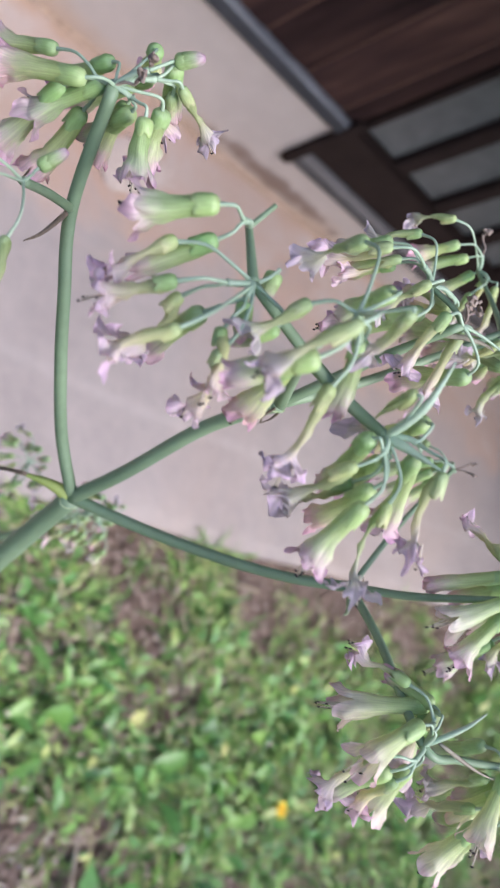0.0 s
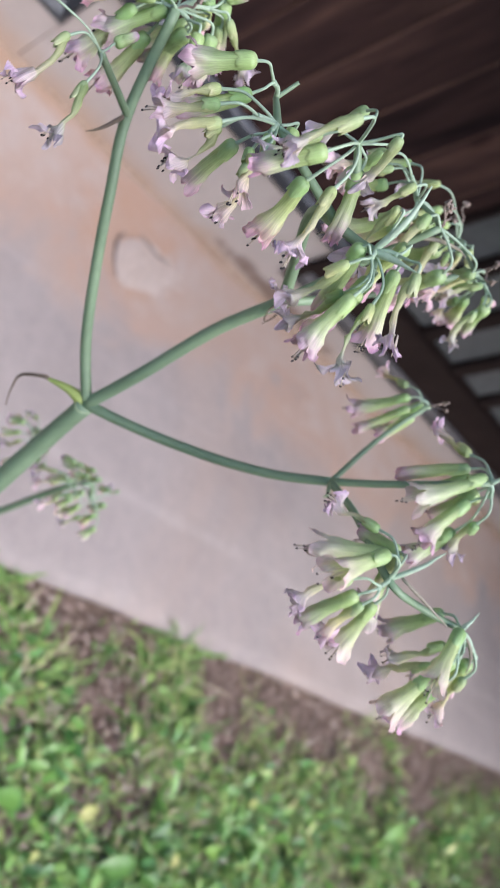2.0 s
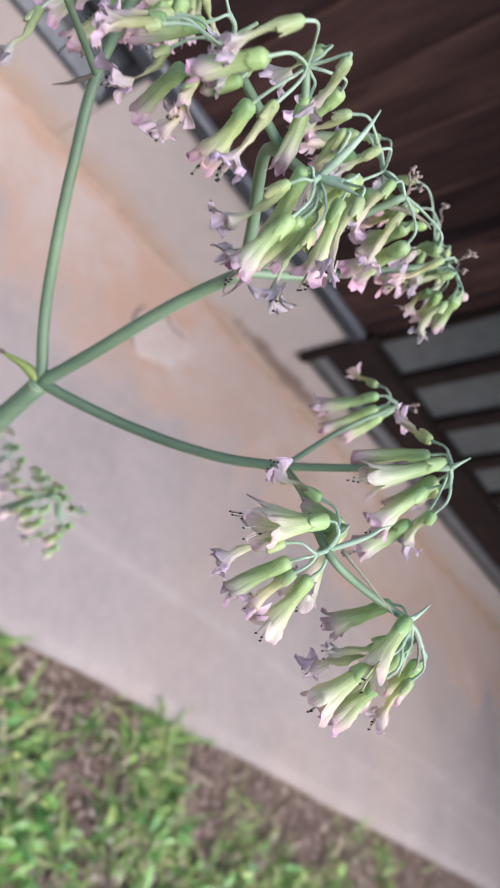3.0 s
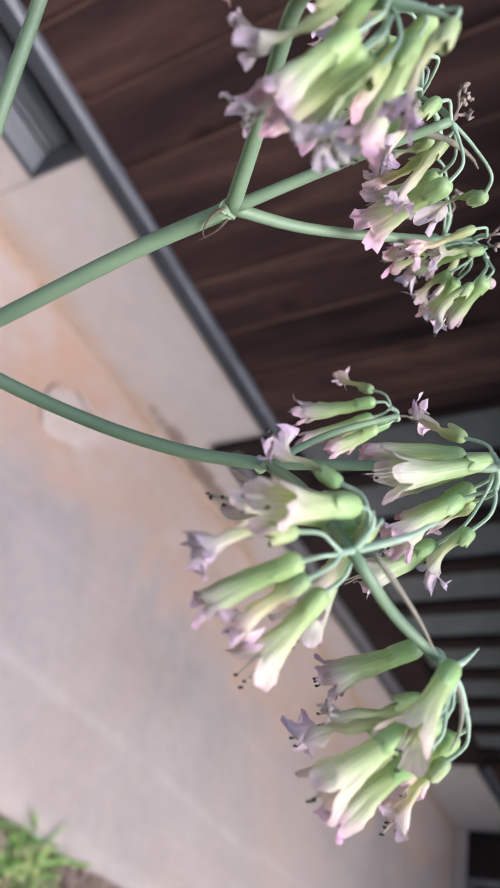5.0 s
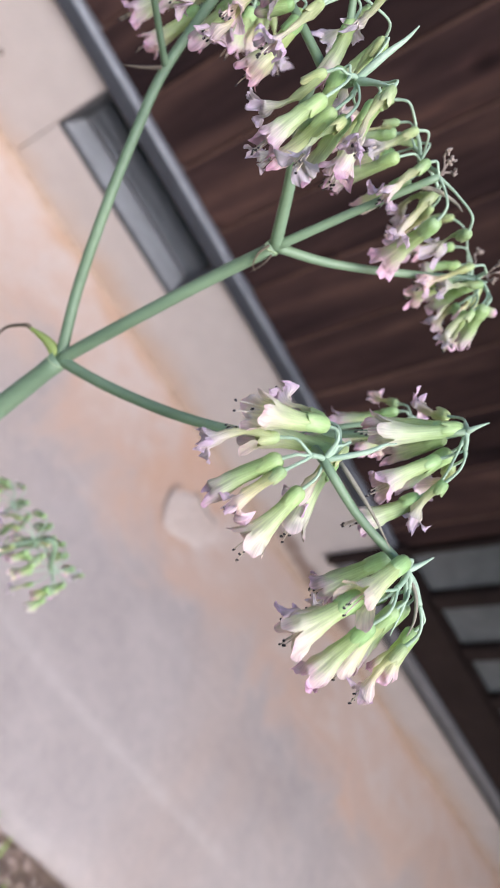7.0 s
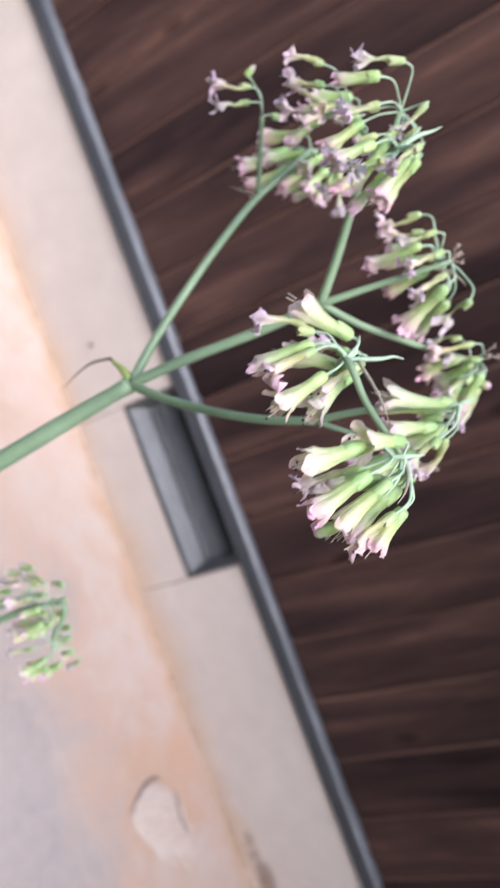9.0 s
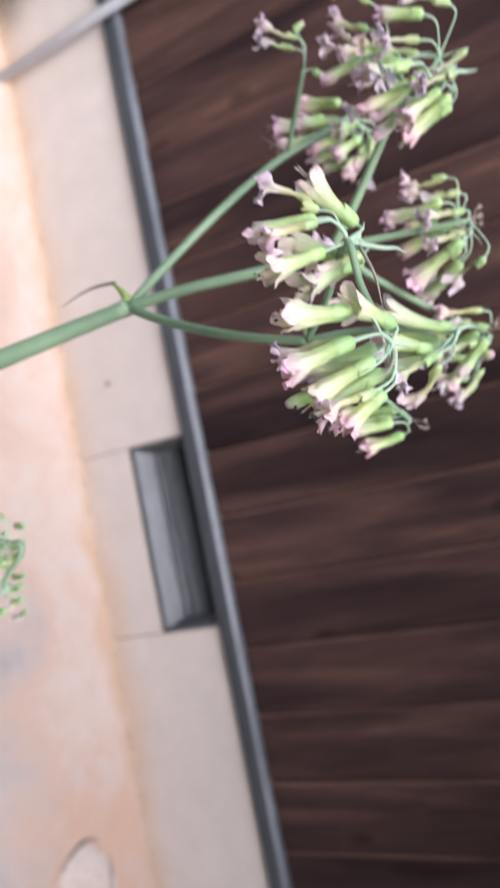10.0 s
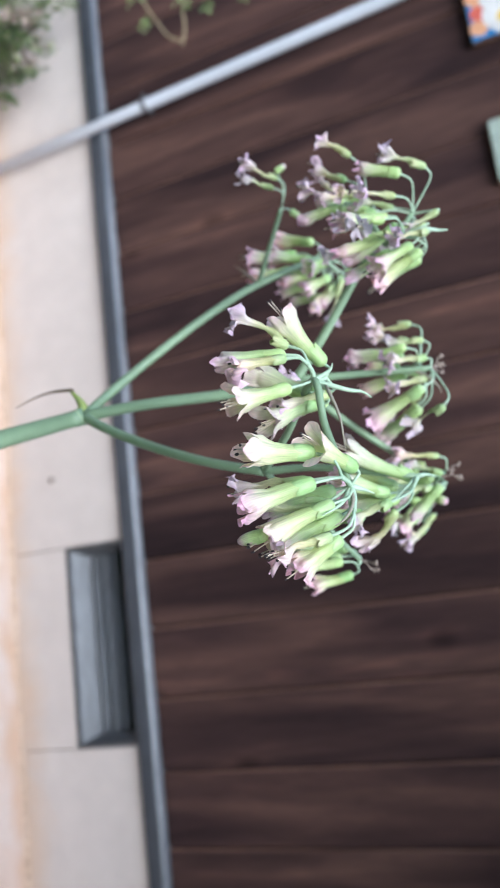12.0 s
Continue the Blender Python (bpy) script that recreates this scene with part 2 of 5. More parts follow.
def box(bm, x0, x1, y0, y1, z0, z1, bevel=0.0):
    r = bmesh.ops.create_cube(bm, size=1.0)
    vs = r["verts"]
    for v in vs:
        v.co = Vector(((x0 + x1) / 2 + v.co.x * (x1 - x0), (y0 + y1) / 2 + v.co.y * (y1 - y0), (z0 + z1) / 2 + v.co.z * (z1 - z0)))
    if bevel:
        es = list({e for v in vs for e in v.link_edges})
        bmesh.ops.bevel(bm, geom=es, offset=bevel, segments=2, affect='EDGES')
    return bm


def block(name, x0, x1, y0, y1, z0, z1, mat, parent=None, bevel=0.002, label=""):
    return part(name, box(bmesh.new(), x0, x1, y0, y1, z0, z1, bevel), mat, parent, label, smooth=False)


def smooth_path(pts, n):
    """Catmull-Rom points through pts, n steps a span."""
    p = [Vector(q) for q in pts]
    p = [p[0] * 2 - p[1]] + p + [p[-1] * 2 - p[-2]]
    out = []
    for k in range(1, len(p) - 2):
        a, b, c, d = p[k - 1:k + 3]
        for s in range(n):
            u = s / n
            out.append(0.5 * ((2 * b) + (c - a) * u + (2 * a - 5 * b + 4 * c - d) * u * u + (3 * b - a - 3 * c + d) * u ** 3))
    out.append(p[-2])
    return out


def tube(bm, pts, radius, sides=10, cap=True):
    """A tube along pts; radius is a number or a function of 0..1."""
    rings = []
    up = Vector((0.3, 0.2, 1)).normalized()
    n = len(pts)
    for k, q in enumerate(pts):
        d = (pts[min(k + 1, n - 1)] - pts[max(k - 1, 0)]).normalized()
        a = d.cross(up)
        if a.length < 0.05:
            a = d.cross(Vector((1, 0, 0)))
        a.normalize()
        b = d.cross(a)
        r = radius(k / (n - 1)) if callable(radius) else radius
        rings.append([bm.verts.new(q + (a * math.cos(w) + b * math.sin(w)) * r) for w in (2 * math.pi * s / sides for s in range(sides))])
    for r0, r1 in zip(rings, rings[1:]):
        for s in range(sides):
            bm.faces.new((r0[s], r0[(s + 1) % sides], r1[(s + 1) % sides], r1[s]))
    if cap:
        bm.faces.new(rings[0][::-1])
        bm.faces.new(rings[-1])
    return bm


# ---- the house wall ----
HOLE = plain("dull_brown_plug", (0.22, 0.175, 0.15), (0.32, 0.26, 0.225), 40.0, 0.8)

def house_wall():
    wall = tagged(new("wall_house"), "dark brown vertical board wall on a rendered concrete footing", "wall", kind="structure")
    # footing, with a real opening for the vent
    block("footing", -4.6, 0.0002, 0.0, 0.16, -0.10, 0.33, BASE, wall, 0.0012)
    block("footing", 0.4598, 1.345, 0.0, 0.16, -0.10, 0.33, BASE, wall, 0.0012)
    block("footing", 0.0020, 0.4580, -0.0006, 0.16, -0.10, 0.158, BASE, wall, 0.0012)
    block("footing", 1.3454, 3.46, 0.0015, 0.16, -0.10, 0.1665, BASE, wall, 0.0012)
    block("footing", 3.46, 4.41, 0.0, 0.16, -0.10, 0.33, BASE, wall, 0.002)
    bm = bmesh.new()
    bmesh.ops.create_cone(bm, cap_ends=True, segments=16, radius1=0.008, radius2=0.006, depth=0.006, matrix=Matrix.Translation((-0.171, -0.001, 0.132)) @ Matrix.Rotation(radians(90), 4, 'X'))
    part("plug", bm, HOLE, wall, "small brown plug in the footing")
    block("sheathing", -4.6, 1.345, 0.022, 0.12, 0.33, 2.7, DARK, wall, 0)
    block("sheathing", 3.46, 4.41, 0.022, 0.12, 0.33, 2.7, DARK, wall, 0)
    block("sheathing", 1.345, 3.46, 0.16, 0.20, 0.166, 2.7, DARK, wall, 0)
    block("sheathing", 1.345, 3.46, 0.022, 0.16, 2.2, 2.7, DARK, wall, 0)
    # mortar fillet along the foot of the footing
    bm = bmesh.new()
    prev = None
    for k in range(150):
        x = -4.6 + 8.84 * k / 149
        s = 0.011 + 0.007 * noise.noise(Vector((x * 4, 0.3, 0))) + 0.004 * noise.noise(Vector((x * 17, 0.9, 0)))
        row = [bm.verts.new(q) for q in ((x, 0.0, s), (x, -0.28 * s, 0.42 * s), (x, -0.75 * s, 0.10 * s), (x, -1.5 * s, -0.004))]
        if prev:
            for a in range(3):
                bm.faces.new((prev[a], row[a], row[a + 1], prev[a + 1]))
        prev = row
    part("foot_fillet", bm, plain("foot_mortar", (0.44, 0.31, 0.22), (0.56, 0.42, 0.33), 9.0, 0.9), wall, "stained mortar fillet")
    # flashing over the footing: an upright face, a sloped ledge and a drip lip
    for x0, x1 in ((-4.6, 1.337), (3.47, 4.25)):
        bm = bmesh.new()
        prof = [(-0.004, 0.328), (-0.016, 0.328), (-0.018, 0.332), (-0.018, 0.361), (-0.016, 0.364), (0.020, 0.366), (0.020, 0.328)]
        a = [bm.verts.new((x0, y, z)) for y, z in prof]
        b = [bm.verts.new((x1, y, z)) for y, z in prof]
        for k in range(len(prof)):
            j = (k + 1) % len(prof)
            bm.faces.new((a[k], a[j], b[j], b[k]))
        bm.faces.new(a[::-1])
        bm.faces.new(b)
        strip = part("flashing", bm, STRIP, wall, "dark grey metal flashing strip", smooth=False)
        # its upper edge, a little wavy, on which the boards end; sky light put into its grey
        bm = bmesh.new()
        rows, n = [], int((x1 - x0) / 0.02)
        for k in range(n + 1):
            x = x0 + (x1 - x0) * k / n
            dz = 0.0011 * noise.noise(Vector((x * 9, 0.2, 0))) + 0.0006 * noise.noise(Vector((x * 37, 1.2, 0)))
            rows.append([bm.verts.new(q) for q in ((x, -0.0158, 0.3645), (x, -0.0150, 0.3670 + dz), (x, -0.0060, 0.3715 + dz), (x, 0.0190, 0.3740))])
        for p, q in zip(rows, rows[1:]):
            for j in range(3):
                bm.faces.new((p[j], q[j], q[j + 1], p[j + 1]))
        part("flashing_lip", bm, LIP, strip, "upper edge of the flashing, lightened as if catching sky light")
    block("end_trim", 1.324, 1.351, -0.0240, -0.0005, 0.150, 0.40, FRAME, wall, 0.002, "dark brown upright trim")
    # upright boards, slightly cupped, each its own piece; one edge carries a painted highlight
    rng = random.Random(4)
    pitch, first = 0.1525, 0.2105
    kinds = {}

    def plank(x0, x1):
        w = round(x1 - x0 - 0.0026, 4)
        if w not in kinds:
            kinds[w] = []
            for cup in (0.0006, 0.0014, -0.0008):
                bm = bmesh.new()
                prof = [(-w / 2, 0.017, 0), (-w / 2, 0.0030, 1), (-w / 2 + 0.0052, 0.0004, 0)]
                prof += [(u * w, cup * (1 - 4 * u * u) * -1, 0) for u in (-0.3, -0.1, 0.1, 0.3)]
                prof += [(w / 2 - 0.0028, 0.0004, 0), (w / 2, 0.0028, 0), (w / 2, 0.017, 0)]
                lo = [bm.verts.new((x, y, 0.0 + 0.0016 * math.sin(9 * x / w + cup * 3000))) for x, y, m in prof]
                hi = [bm.verts.new((x, y, 2.326)) for x, y, m in prof]
                for k in range(len(prof) - 1):
                    bm.faces.new((lo[k], lo[k + 1], hi[k + 1], hi[k])).material_index = prof[k][2]
                bm.faces.new(lo[::-1])
                bm.faces.new(hi)
                bm.faces.new((lo[-1], lo[0], hi[0], hi[-1]))
                me = bpy.data.meshes.new("plank")
                bm.to_mesh(me)
                bm.free()
                me.materials.append(WOOD)
                me.materials.append(EDGE_GLINT)
                kinds[w].append(me)
        ob = new("plank", rng.choice(kinds[w]))
        ob.parent = wall
        ob.location = ((x0 + x1) / 2, 0.004 + rng.uniform(-0.0014, 0.0010), 0.3735 + rng.uniform(-0.0008, 0.0014))

    for x0, x1 in ((-4.6, 1.345), (3.47, 4.25)):
        k = math.ceil((x0 - first) / pitch + 0.05)
        seams = [x0] + [first + pitch * j for j in range(k, k + 60) if x0 + 0.02 < first + pitch * j < x1 - 0.02] + [x1]
        for p, q in zip(seams, seams[1:]):
            plank(p, q)
    return wall


house_wall()


def house_wing():
    """The part of the house that comes forward past the sliding door, and added unseen eaves."""
    wing = tagged(new("wall_wing"), "dark brown board wall of the projecting part of the house", "wall", kind="structure")
    block("footing", 4.25, 4.41, -2.6, -0.001, -0.10, 0.07, BASE, wing, 0.002)
    block("sheathing", 4.272, 4.41, -2.6, -0.001, 0.07, 2.7, DARK, wing, 0)
    y = -2.6
    while y < -0.03:
        w = min(0.148, -0.024 - y)
        block("plank", 4.254, 4.271, y + 0.0004, y + w - 0.0004, 0.072, 2.7, FRAME, wing, 0.0016)
        y += w
    door = tagged(new("door_2"), "grey aluminium framed dark glass door in the projecting wall", "door", kind="structure")
    y0, y1, z0, z1 = -1.10, -0.235, 0.085, 1.95
    block("door_rail", 4.228, 4.252, y0, y1, z0, z0 + 0.032, TRACK, door, 0.003)
    block("door_rail", 4.228, 4.252, y0, y1, z1 - 0.032, z1, TRACK, door, 0.003)
    for a in (y0, y1 - 0.030):
        block("door_stile", 4.228, 4.252, a, a + 0.030, z0 + 0.033, z1 - 0.033, TRACK, door, 0.003)
    block("door_pane", 4.240, 4.246, y0 + 0.031, y1 - 0.031, z0 + 0.033, z1 - 0.033, SMOKED, door, 0)
    block("front_wall", 4.412, 6.4, -2.6, -2.5, -0.10, 2.7, WOOD, wing, 0)
    block("far_wall", 6.3, 6.4, -2.498, -0.1, -0.10, 2.7, WOOD, wing, 0)
    block("inner_wall", 4.412, 6.298, -0.1, -0.001, -0.10, 2.7, WOOD, wing, 0)
    block("roof_deck", 4.252, 6.5, -2.7, -0.367, 2.702, 2.84, DARK, wing, 0.003)
    back = tagged(new("wall_back"), "plain dark board walls closing the house behind", "wall", kind="structure")
    block("end_wall", -4.6, -4.5, 0.165, 4.2, -0.1, 2.7, WOOD, back, 0)
    block("end_wall", 4.31, 4.41, 0.205, 4.2, -0.1, 2.7, WOOD, back, 0)
    block("back_wall", -4.498, 4.308, 4.1, 4.2, -0.1, 2.7, WOOD, back, 0)
    # unseen overhang, its depth set by how dark the boards should be
    eaves = tagged(new("eaves"), "unseen dark brown boarded eaves added to shade the wall", "eaves", kind="structure")
    block("soffit", -4.6, 4.41, -0.34, 0.2, 2.702, 2.72, WOOD, eaves, 0.003)
    block("fascia", -4.6, 4.41, -0.365, -0.341, 2.68, 2.86, FRAME, eaves, 0.003)
    block("roof_deck", -4.6, 4.41, -0.34, 4.2, 2.722, 2.85, DARK, eaves, 0.003)


house_wing()


def added_shade_roof():
    """A deep unseen roof added above the sliding door to shade boards and door."""
    shade_roof = tagged(new("added_shade_roof"), "unseen dark boarded roof added over the sliding door to shade the wall", "roof", kind="structure")
    block("soffit", 0.70, 4.25, -1.55, -0.65, 2.40, 2.42, WOOD, shade_roof, 0.003)
    block("soffit", 0.70, 4.25, -0.648, 0.003, 2.40, 2.42, WOOD, shade_roof, 0.003)
    block("roof_deck", 0.70, 4.25, -1.55, 0.003, 2.422, 2.54, DARK, shade_roof, 0.003)
    block("fascia", 0.70, 4.25, -1.575, -1.551, 2.38, 2.56, FRAME, shade_roof, 0.003)


added_shade_roof()


def sky_blocking_hedge():
    """An unseen hedge added behind the camera: closes the garden, blocks low sky light."""
    bm = bmesh.new()
    rows = []
    prof = [(-5.4, -0.06), (-5.4, 2.0), (-5.2, 3.6), (-4.8, 4.1), (-4.4, 3.7), (-4.25, 2.0), (-4.25, -0.06)]
    for i in range(121):
        x = -6.0 + 12.5 * i / 120
        row = []
        for y, z in prof:
            q = Vector((x, y, z))
            n = 0.10 * noise.noise(q * 2.1) + 0.05 * noise.noise(q * 7.0)
            row.append(bm.verts.new(q + Vector((0, n if y > -4.7 else -n, n if 0.5 < z else 0))))
        rows.append(row)
    for a, b in zip(rows, rows[1:]):
        for k in range(len(prof) - 1):
            bm.faces.new((a[k], b[k], b[k + 1], a[k + 1]))
    bm.faces.new(rows[0])
    bm.faces.new(rows[-1][::-1])
    part_ob = part("hedge", bm, plain("hedge_green", (0.03, 0.06, 0.02), (0.08, 0.14, 0.045), 9.0, 0.8, bumps=0.8, dist=0.03))
    return tagged(part_ob, "unseen tall dark green hedge added to block low sky light", "hedge", kind="structure")


sky_blocking_hedge()


# Vent grey made lighter for the light that sill and louvres catch
SILL = plain("lightened_grey_metal", (0.128, 0.134, 0.147), (0.196, 0.204, 0.220), 9.0, 0.5, 0.25, stretch=(0.3, 1, 1))


def plate(name, pts, thick, mat, parent, label=""):
    """A thin plate on a flat outline, thickened away from its face."""
    bm = bmesh.new()
    front = [Vector(q) for q in pts]
    n = (front[1] - front[0]).cross(front[2] - front[0]).normalized() * thick
    a = [bm.verts.new(q) for q in front]
    b = [bm.verts.new(q - n) for q in front]
    bm.faces.new(a)
    bm.faces.new(b[::-1])
    for k in range(len(a)):
        j = (k + 1) % len(a)
        bm.faces.new((a[j], a[k], b[k], b[j]))
    return part(name, bm, mat, parent, label, smooth=False)


def foundation_vent():
    vent = tagged(new("foundation_vent"), "grey metal louvred underfloor vent set in the footing", "vent")
    x0, x1, z0, z1 = 0.003, 0.457, 0.161, 0.326
    for a in ((x0, x1, -0.003, 0.012, z0, z0 + 0.006), (x0, x0 + 0.006, -0.003, 0.012, z0 + 0.006, z1), (x1 - 0.006, x1, -0.003, 0.012, z0 + 0.006, z1)):
        block("vent_frame", *a, STEEL, vent, 0.0015)
    block("vent_back", x0, x1, 0.112, 0.122, z0, z1, DARK, vent, 0)
    # the dished tray: a sloped sill and two splayed cheeks that meet it in a mitre
    deep, rise, run = 0.046, 0.030, 0.016
    lx, rx, lz = x0 + 0.007, x1 - 0.007, z0 + 0.0065
    plate("vent_sill", [(lx, 0.008, lz), (rx, 0.008, lz), (rx - run, deep, lz + rise), (lx + run, deep, lz + rise)], 0.002, SILL, vent, "sloped grey metal sill")
    plate("vent_cheek", [(lx, 0.008, z1), (lx, 0.008, lz + 0.0005), (lx + run, deep, lz + rise + 0.0005), (lx + run, deep, z1)], 0.002, STEEL, vent, "splayed grey end plate")
    plate("vent_cheek", [(rx, 0.008, lz + 0.0005), (rx, 0.008, z1), (rx - run, deep, z1), (rx - run, deep, lz + rise + 0.0005)], 0.002, STEEL, vent, "splayed grey end plate")
    for k in range(4):
        zc = lz + rise + 0.020 + 0.026 * k
        bm = bmesh.new()
        vs = []
        for x in (lx + run - 0.003, rx - run + 0.003):
            for y, z in ((deep - 0.002, zc - 0.012), (deep + 0.0005, zc - 0.014), (deep + 0.030, zc + 0.004), (deep + 0.0275, zc + 0.006)):
                vs.append(bm.verts.new((x, y, z)))
        for j in range(4):
            i = (j + 1) % 4
            bm.faces.new((vs[j], vs[i], vs[4 + i], vs[4 + j]))
        bm.faces.new(vs[3::-1])
        bm.faces.new(vs[4:])
        part("louvre", bm, SILL, vent, smooth=False)


foundation_vent()


def lattice_door():
    door = tagged(new("door_1"), "dark brown lattice sliding door with grey frosted panes", "door", kind="structure")
    block("bottom_rail", 1.352, 3.45, -0.010, 0.050, 0.2225, 0.368, FRAME, door, 0.004)
    block("glazing_bead", 1.374, 3.426, 0.003, 0.016, 0.3685, 0.379, FRAME, door, 0.002)
    block("sill_track", 1.352, 3.45, -0.018, 0.050, 0.186, 0.2215, TRACK, door, 0.003, "pale grey aluminium sill track")
    block("track_lip", 1.352, 3.45, -0.022, 0.040, 0.167, 0.1855, STEEL, door, 0.002, "darker lower lip of the track")
    for x0, x1 in ((1.352, 1.373), (3.427, 3.45)):
        block("stile", x0, x1, -0.004, 0.050, 0.369, 2.2, FRAME, door, 0.002)
    block("top_rail", 1.374, 3.426, -0.010, 0.050, 2.10, 2.2, FRAME, door, 0.003)
    xs = [1.373]
    for k in range(9):
        x = 1.558 + 0.2235 * k
        block("lattice_bar", x - 0.029, x + 0.029, -0.005, 0.030, 0.3795, 2.098, FRAME, door, 0.004)
        xs += [x - 0.029, x + 0.029]
    xs.append(3.427)
    for a, b in zip(xs[::2], xs[1::2]):
        block("pane", a + 0.001, b - 0.001, 0.018, 0.024, 0.38, 2.098, PANE, door, 0)


lattice_door()


def downpipe():
    pipe = tagged(new("downpipe"), "pale grey plastic rain downpipe fixed to the boards", "pipe")

    def at(z):
        return Vector((-1.034 - 0.031 * z, -0.036, z))

    part("pipe_run", tube(bmesh.new(), [at(z) for z in (0.0, 0.5, 1.0, 1.8, 2.69)], 0.0141, 24), PIPE, pipe)
    part("pipe_clip", tube(bmesh.new(), [at(z) for z in (0.500, 0.503, 0.511, 0.514)], lambda u: 0.0152 if 0.1 < u < 0.9 else 0.0143, 24), STEEL, pipe, "grey metal pipe clip")
    block("clip_arm", -1.0535, -1.0465, -0.0225, 0.003, 0.502, 0.512, STEEL, pipe, 0.001)
    block("clip_lug", -1.082, -1.063, -0.041, -0.032, 0.502, 0.512, STEEL, pipe, 0.002)


downpipe()


def wall_tile(name, x0, x1, z0, z1, base, blots, label, rim):
    tile = tagged(new(name), label, "tile")
    block("tile_body", x0, x1, -0.014, 0.0, z0, z1, rim, tile, 0.003)
    block("tile_face", x0 + 0.004, x1 - 0.004, -0.016, -0.0142, z0 + 0.004, z1 - 0.004, base, tile, 0)
    for k, (cx, cz, r, m) in enumerate(blots):
        bm = bmesh.new()
        n = 18
        f = [bm.verts.new((x0 + cx + r * (1 + 0.12 * math.sin(5 * w + k)) * math.cos(w), -0.0163 - 0.0003 * k, z0 + cz + r * math.sin(w))) for w in (2 * math.pi * j / n for j in range(n))]
        g = [bm.verts.new(v.co + Vector((0, 0.0004, 0))) for v in f]
        bm.faces.new(f)
        bm.faces.new(g[::-1])
        for j in range(n):
            bm.faces.new((f[j], g[j], g[(j + 1) % n], f[(j + 1) % n]))
        part("glaze_patch", bm, m, tile, smooth=False)


def glaze(name, c):
    return plain(name, tuple(v * 0.8 for v in c), c, 12.0, 0.25, bumps=0.05)


G_RED, G_BLUE, G_WHITE, G_PEACH, G_YEL, G_SAGE, G_BROWN, G_GREY = (glaze(n, c) for n, c in (
    ("red_glaze", (0.70, 0.16, 0.12)), ("blue_glaze", (0.05, 0.24, 0.55)), ("white_glaze", (0.8, 0.78, 0.76)), ("peach_glaze", (0.80, 0.42, 0.24)),
    ("yellow_glaze", (0.85, 0.6, 0.15)), ("sage_glaze", (0.40, 0.47, 0.41)), ("brown_glaze", (0.12, 0.07, 0.05)), ("grey_glaze", (0.33, 0.37, 0.34))))
wall_tile("colourful_wall_tile", -1.052, -0.902, 1.279, 1.429, G_BLUE,
          [(0.118, 0.022, 0.020, G_PEACH), (0.085, 0.024, 0.018, G_RED), (0.045, 0.024, 0.022, G_PEACH), (0.10, 0.075, 0.045, G_WHITE), (0.05, 0.1, 0.03, G_RED), (0.11, 0.07, 0.012, G_YEL), (0.06, 0.05, 0.02, G_WHITE)],
          "square glazed tile with a blue, red and white flower pattern", G_BROWN)
wall_tile("sage_wall_tile", -0.723, -0.580, 1.276, 1.419, G_SAGE, [(0.072, 0.075, 0.045, G_GREY), (0.072, 0.075, 0.028, G_SAGE)],
          "square sage green glazed tile on the board wall", G_BROWN)


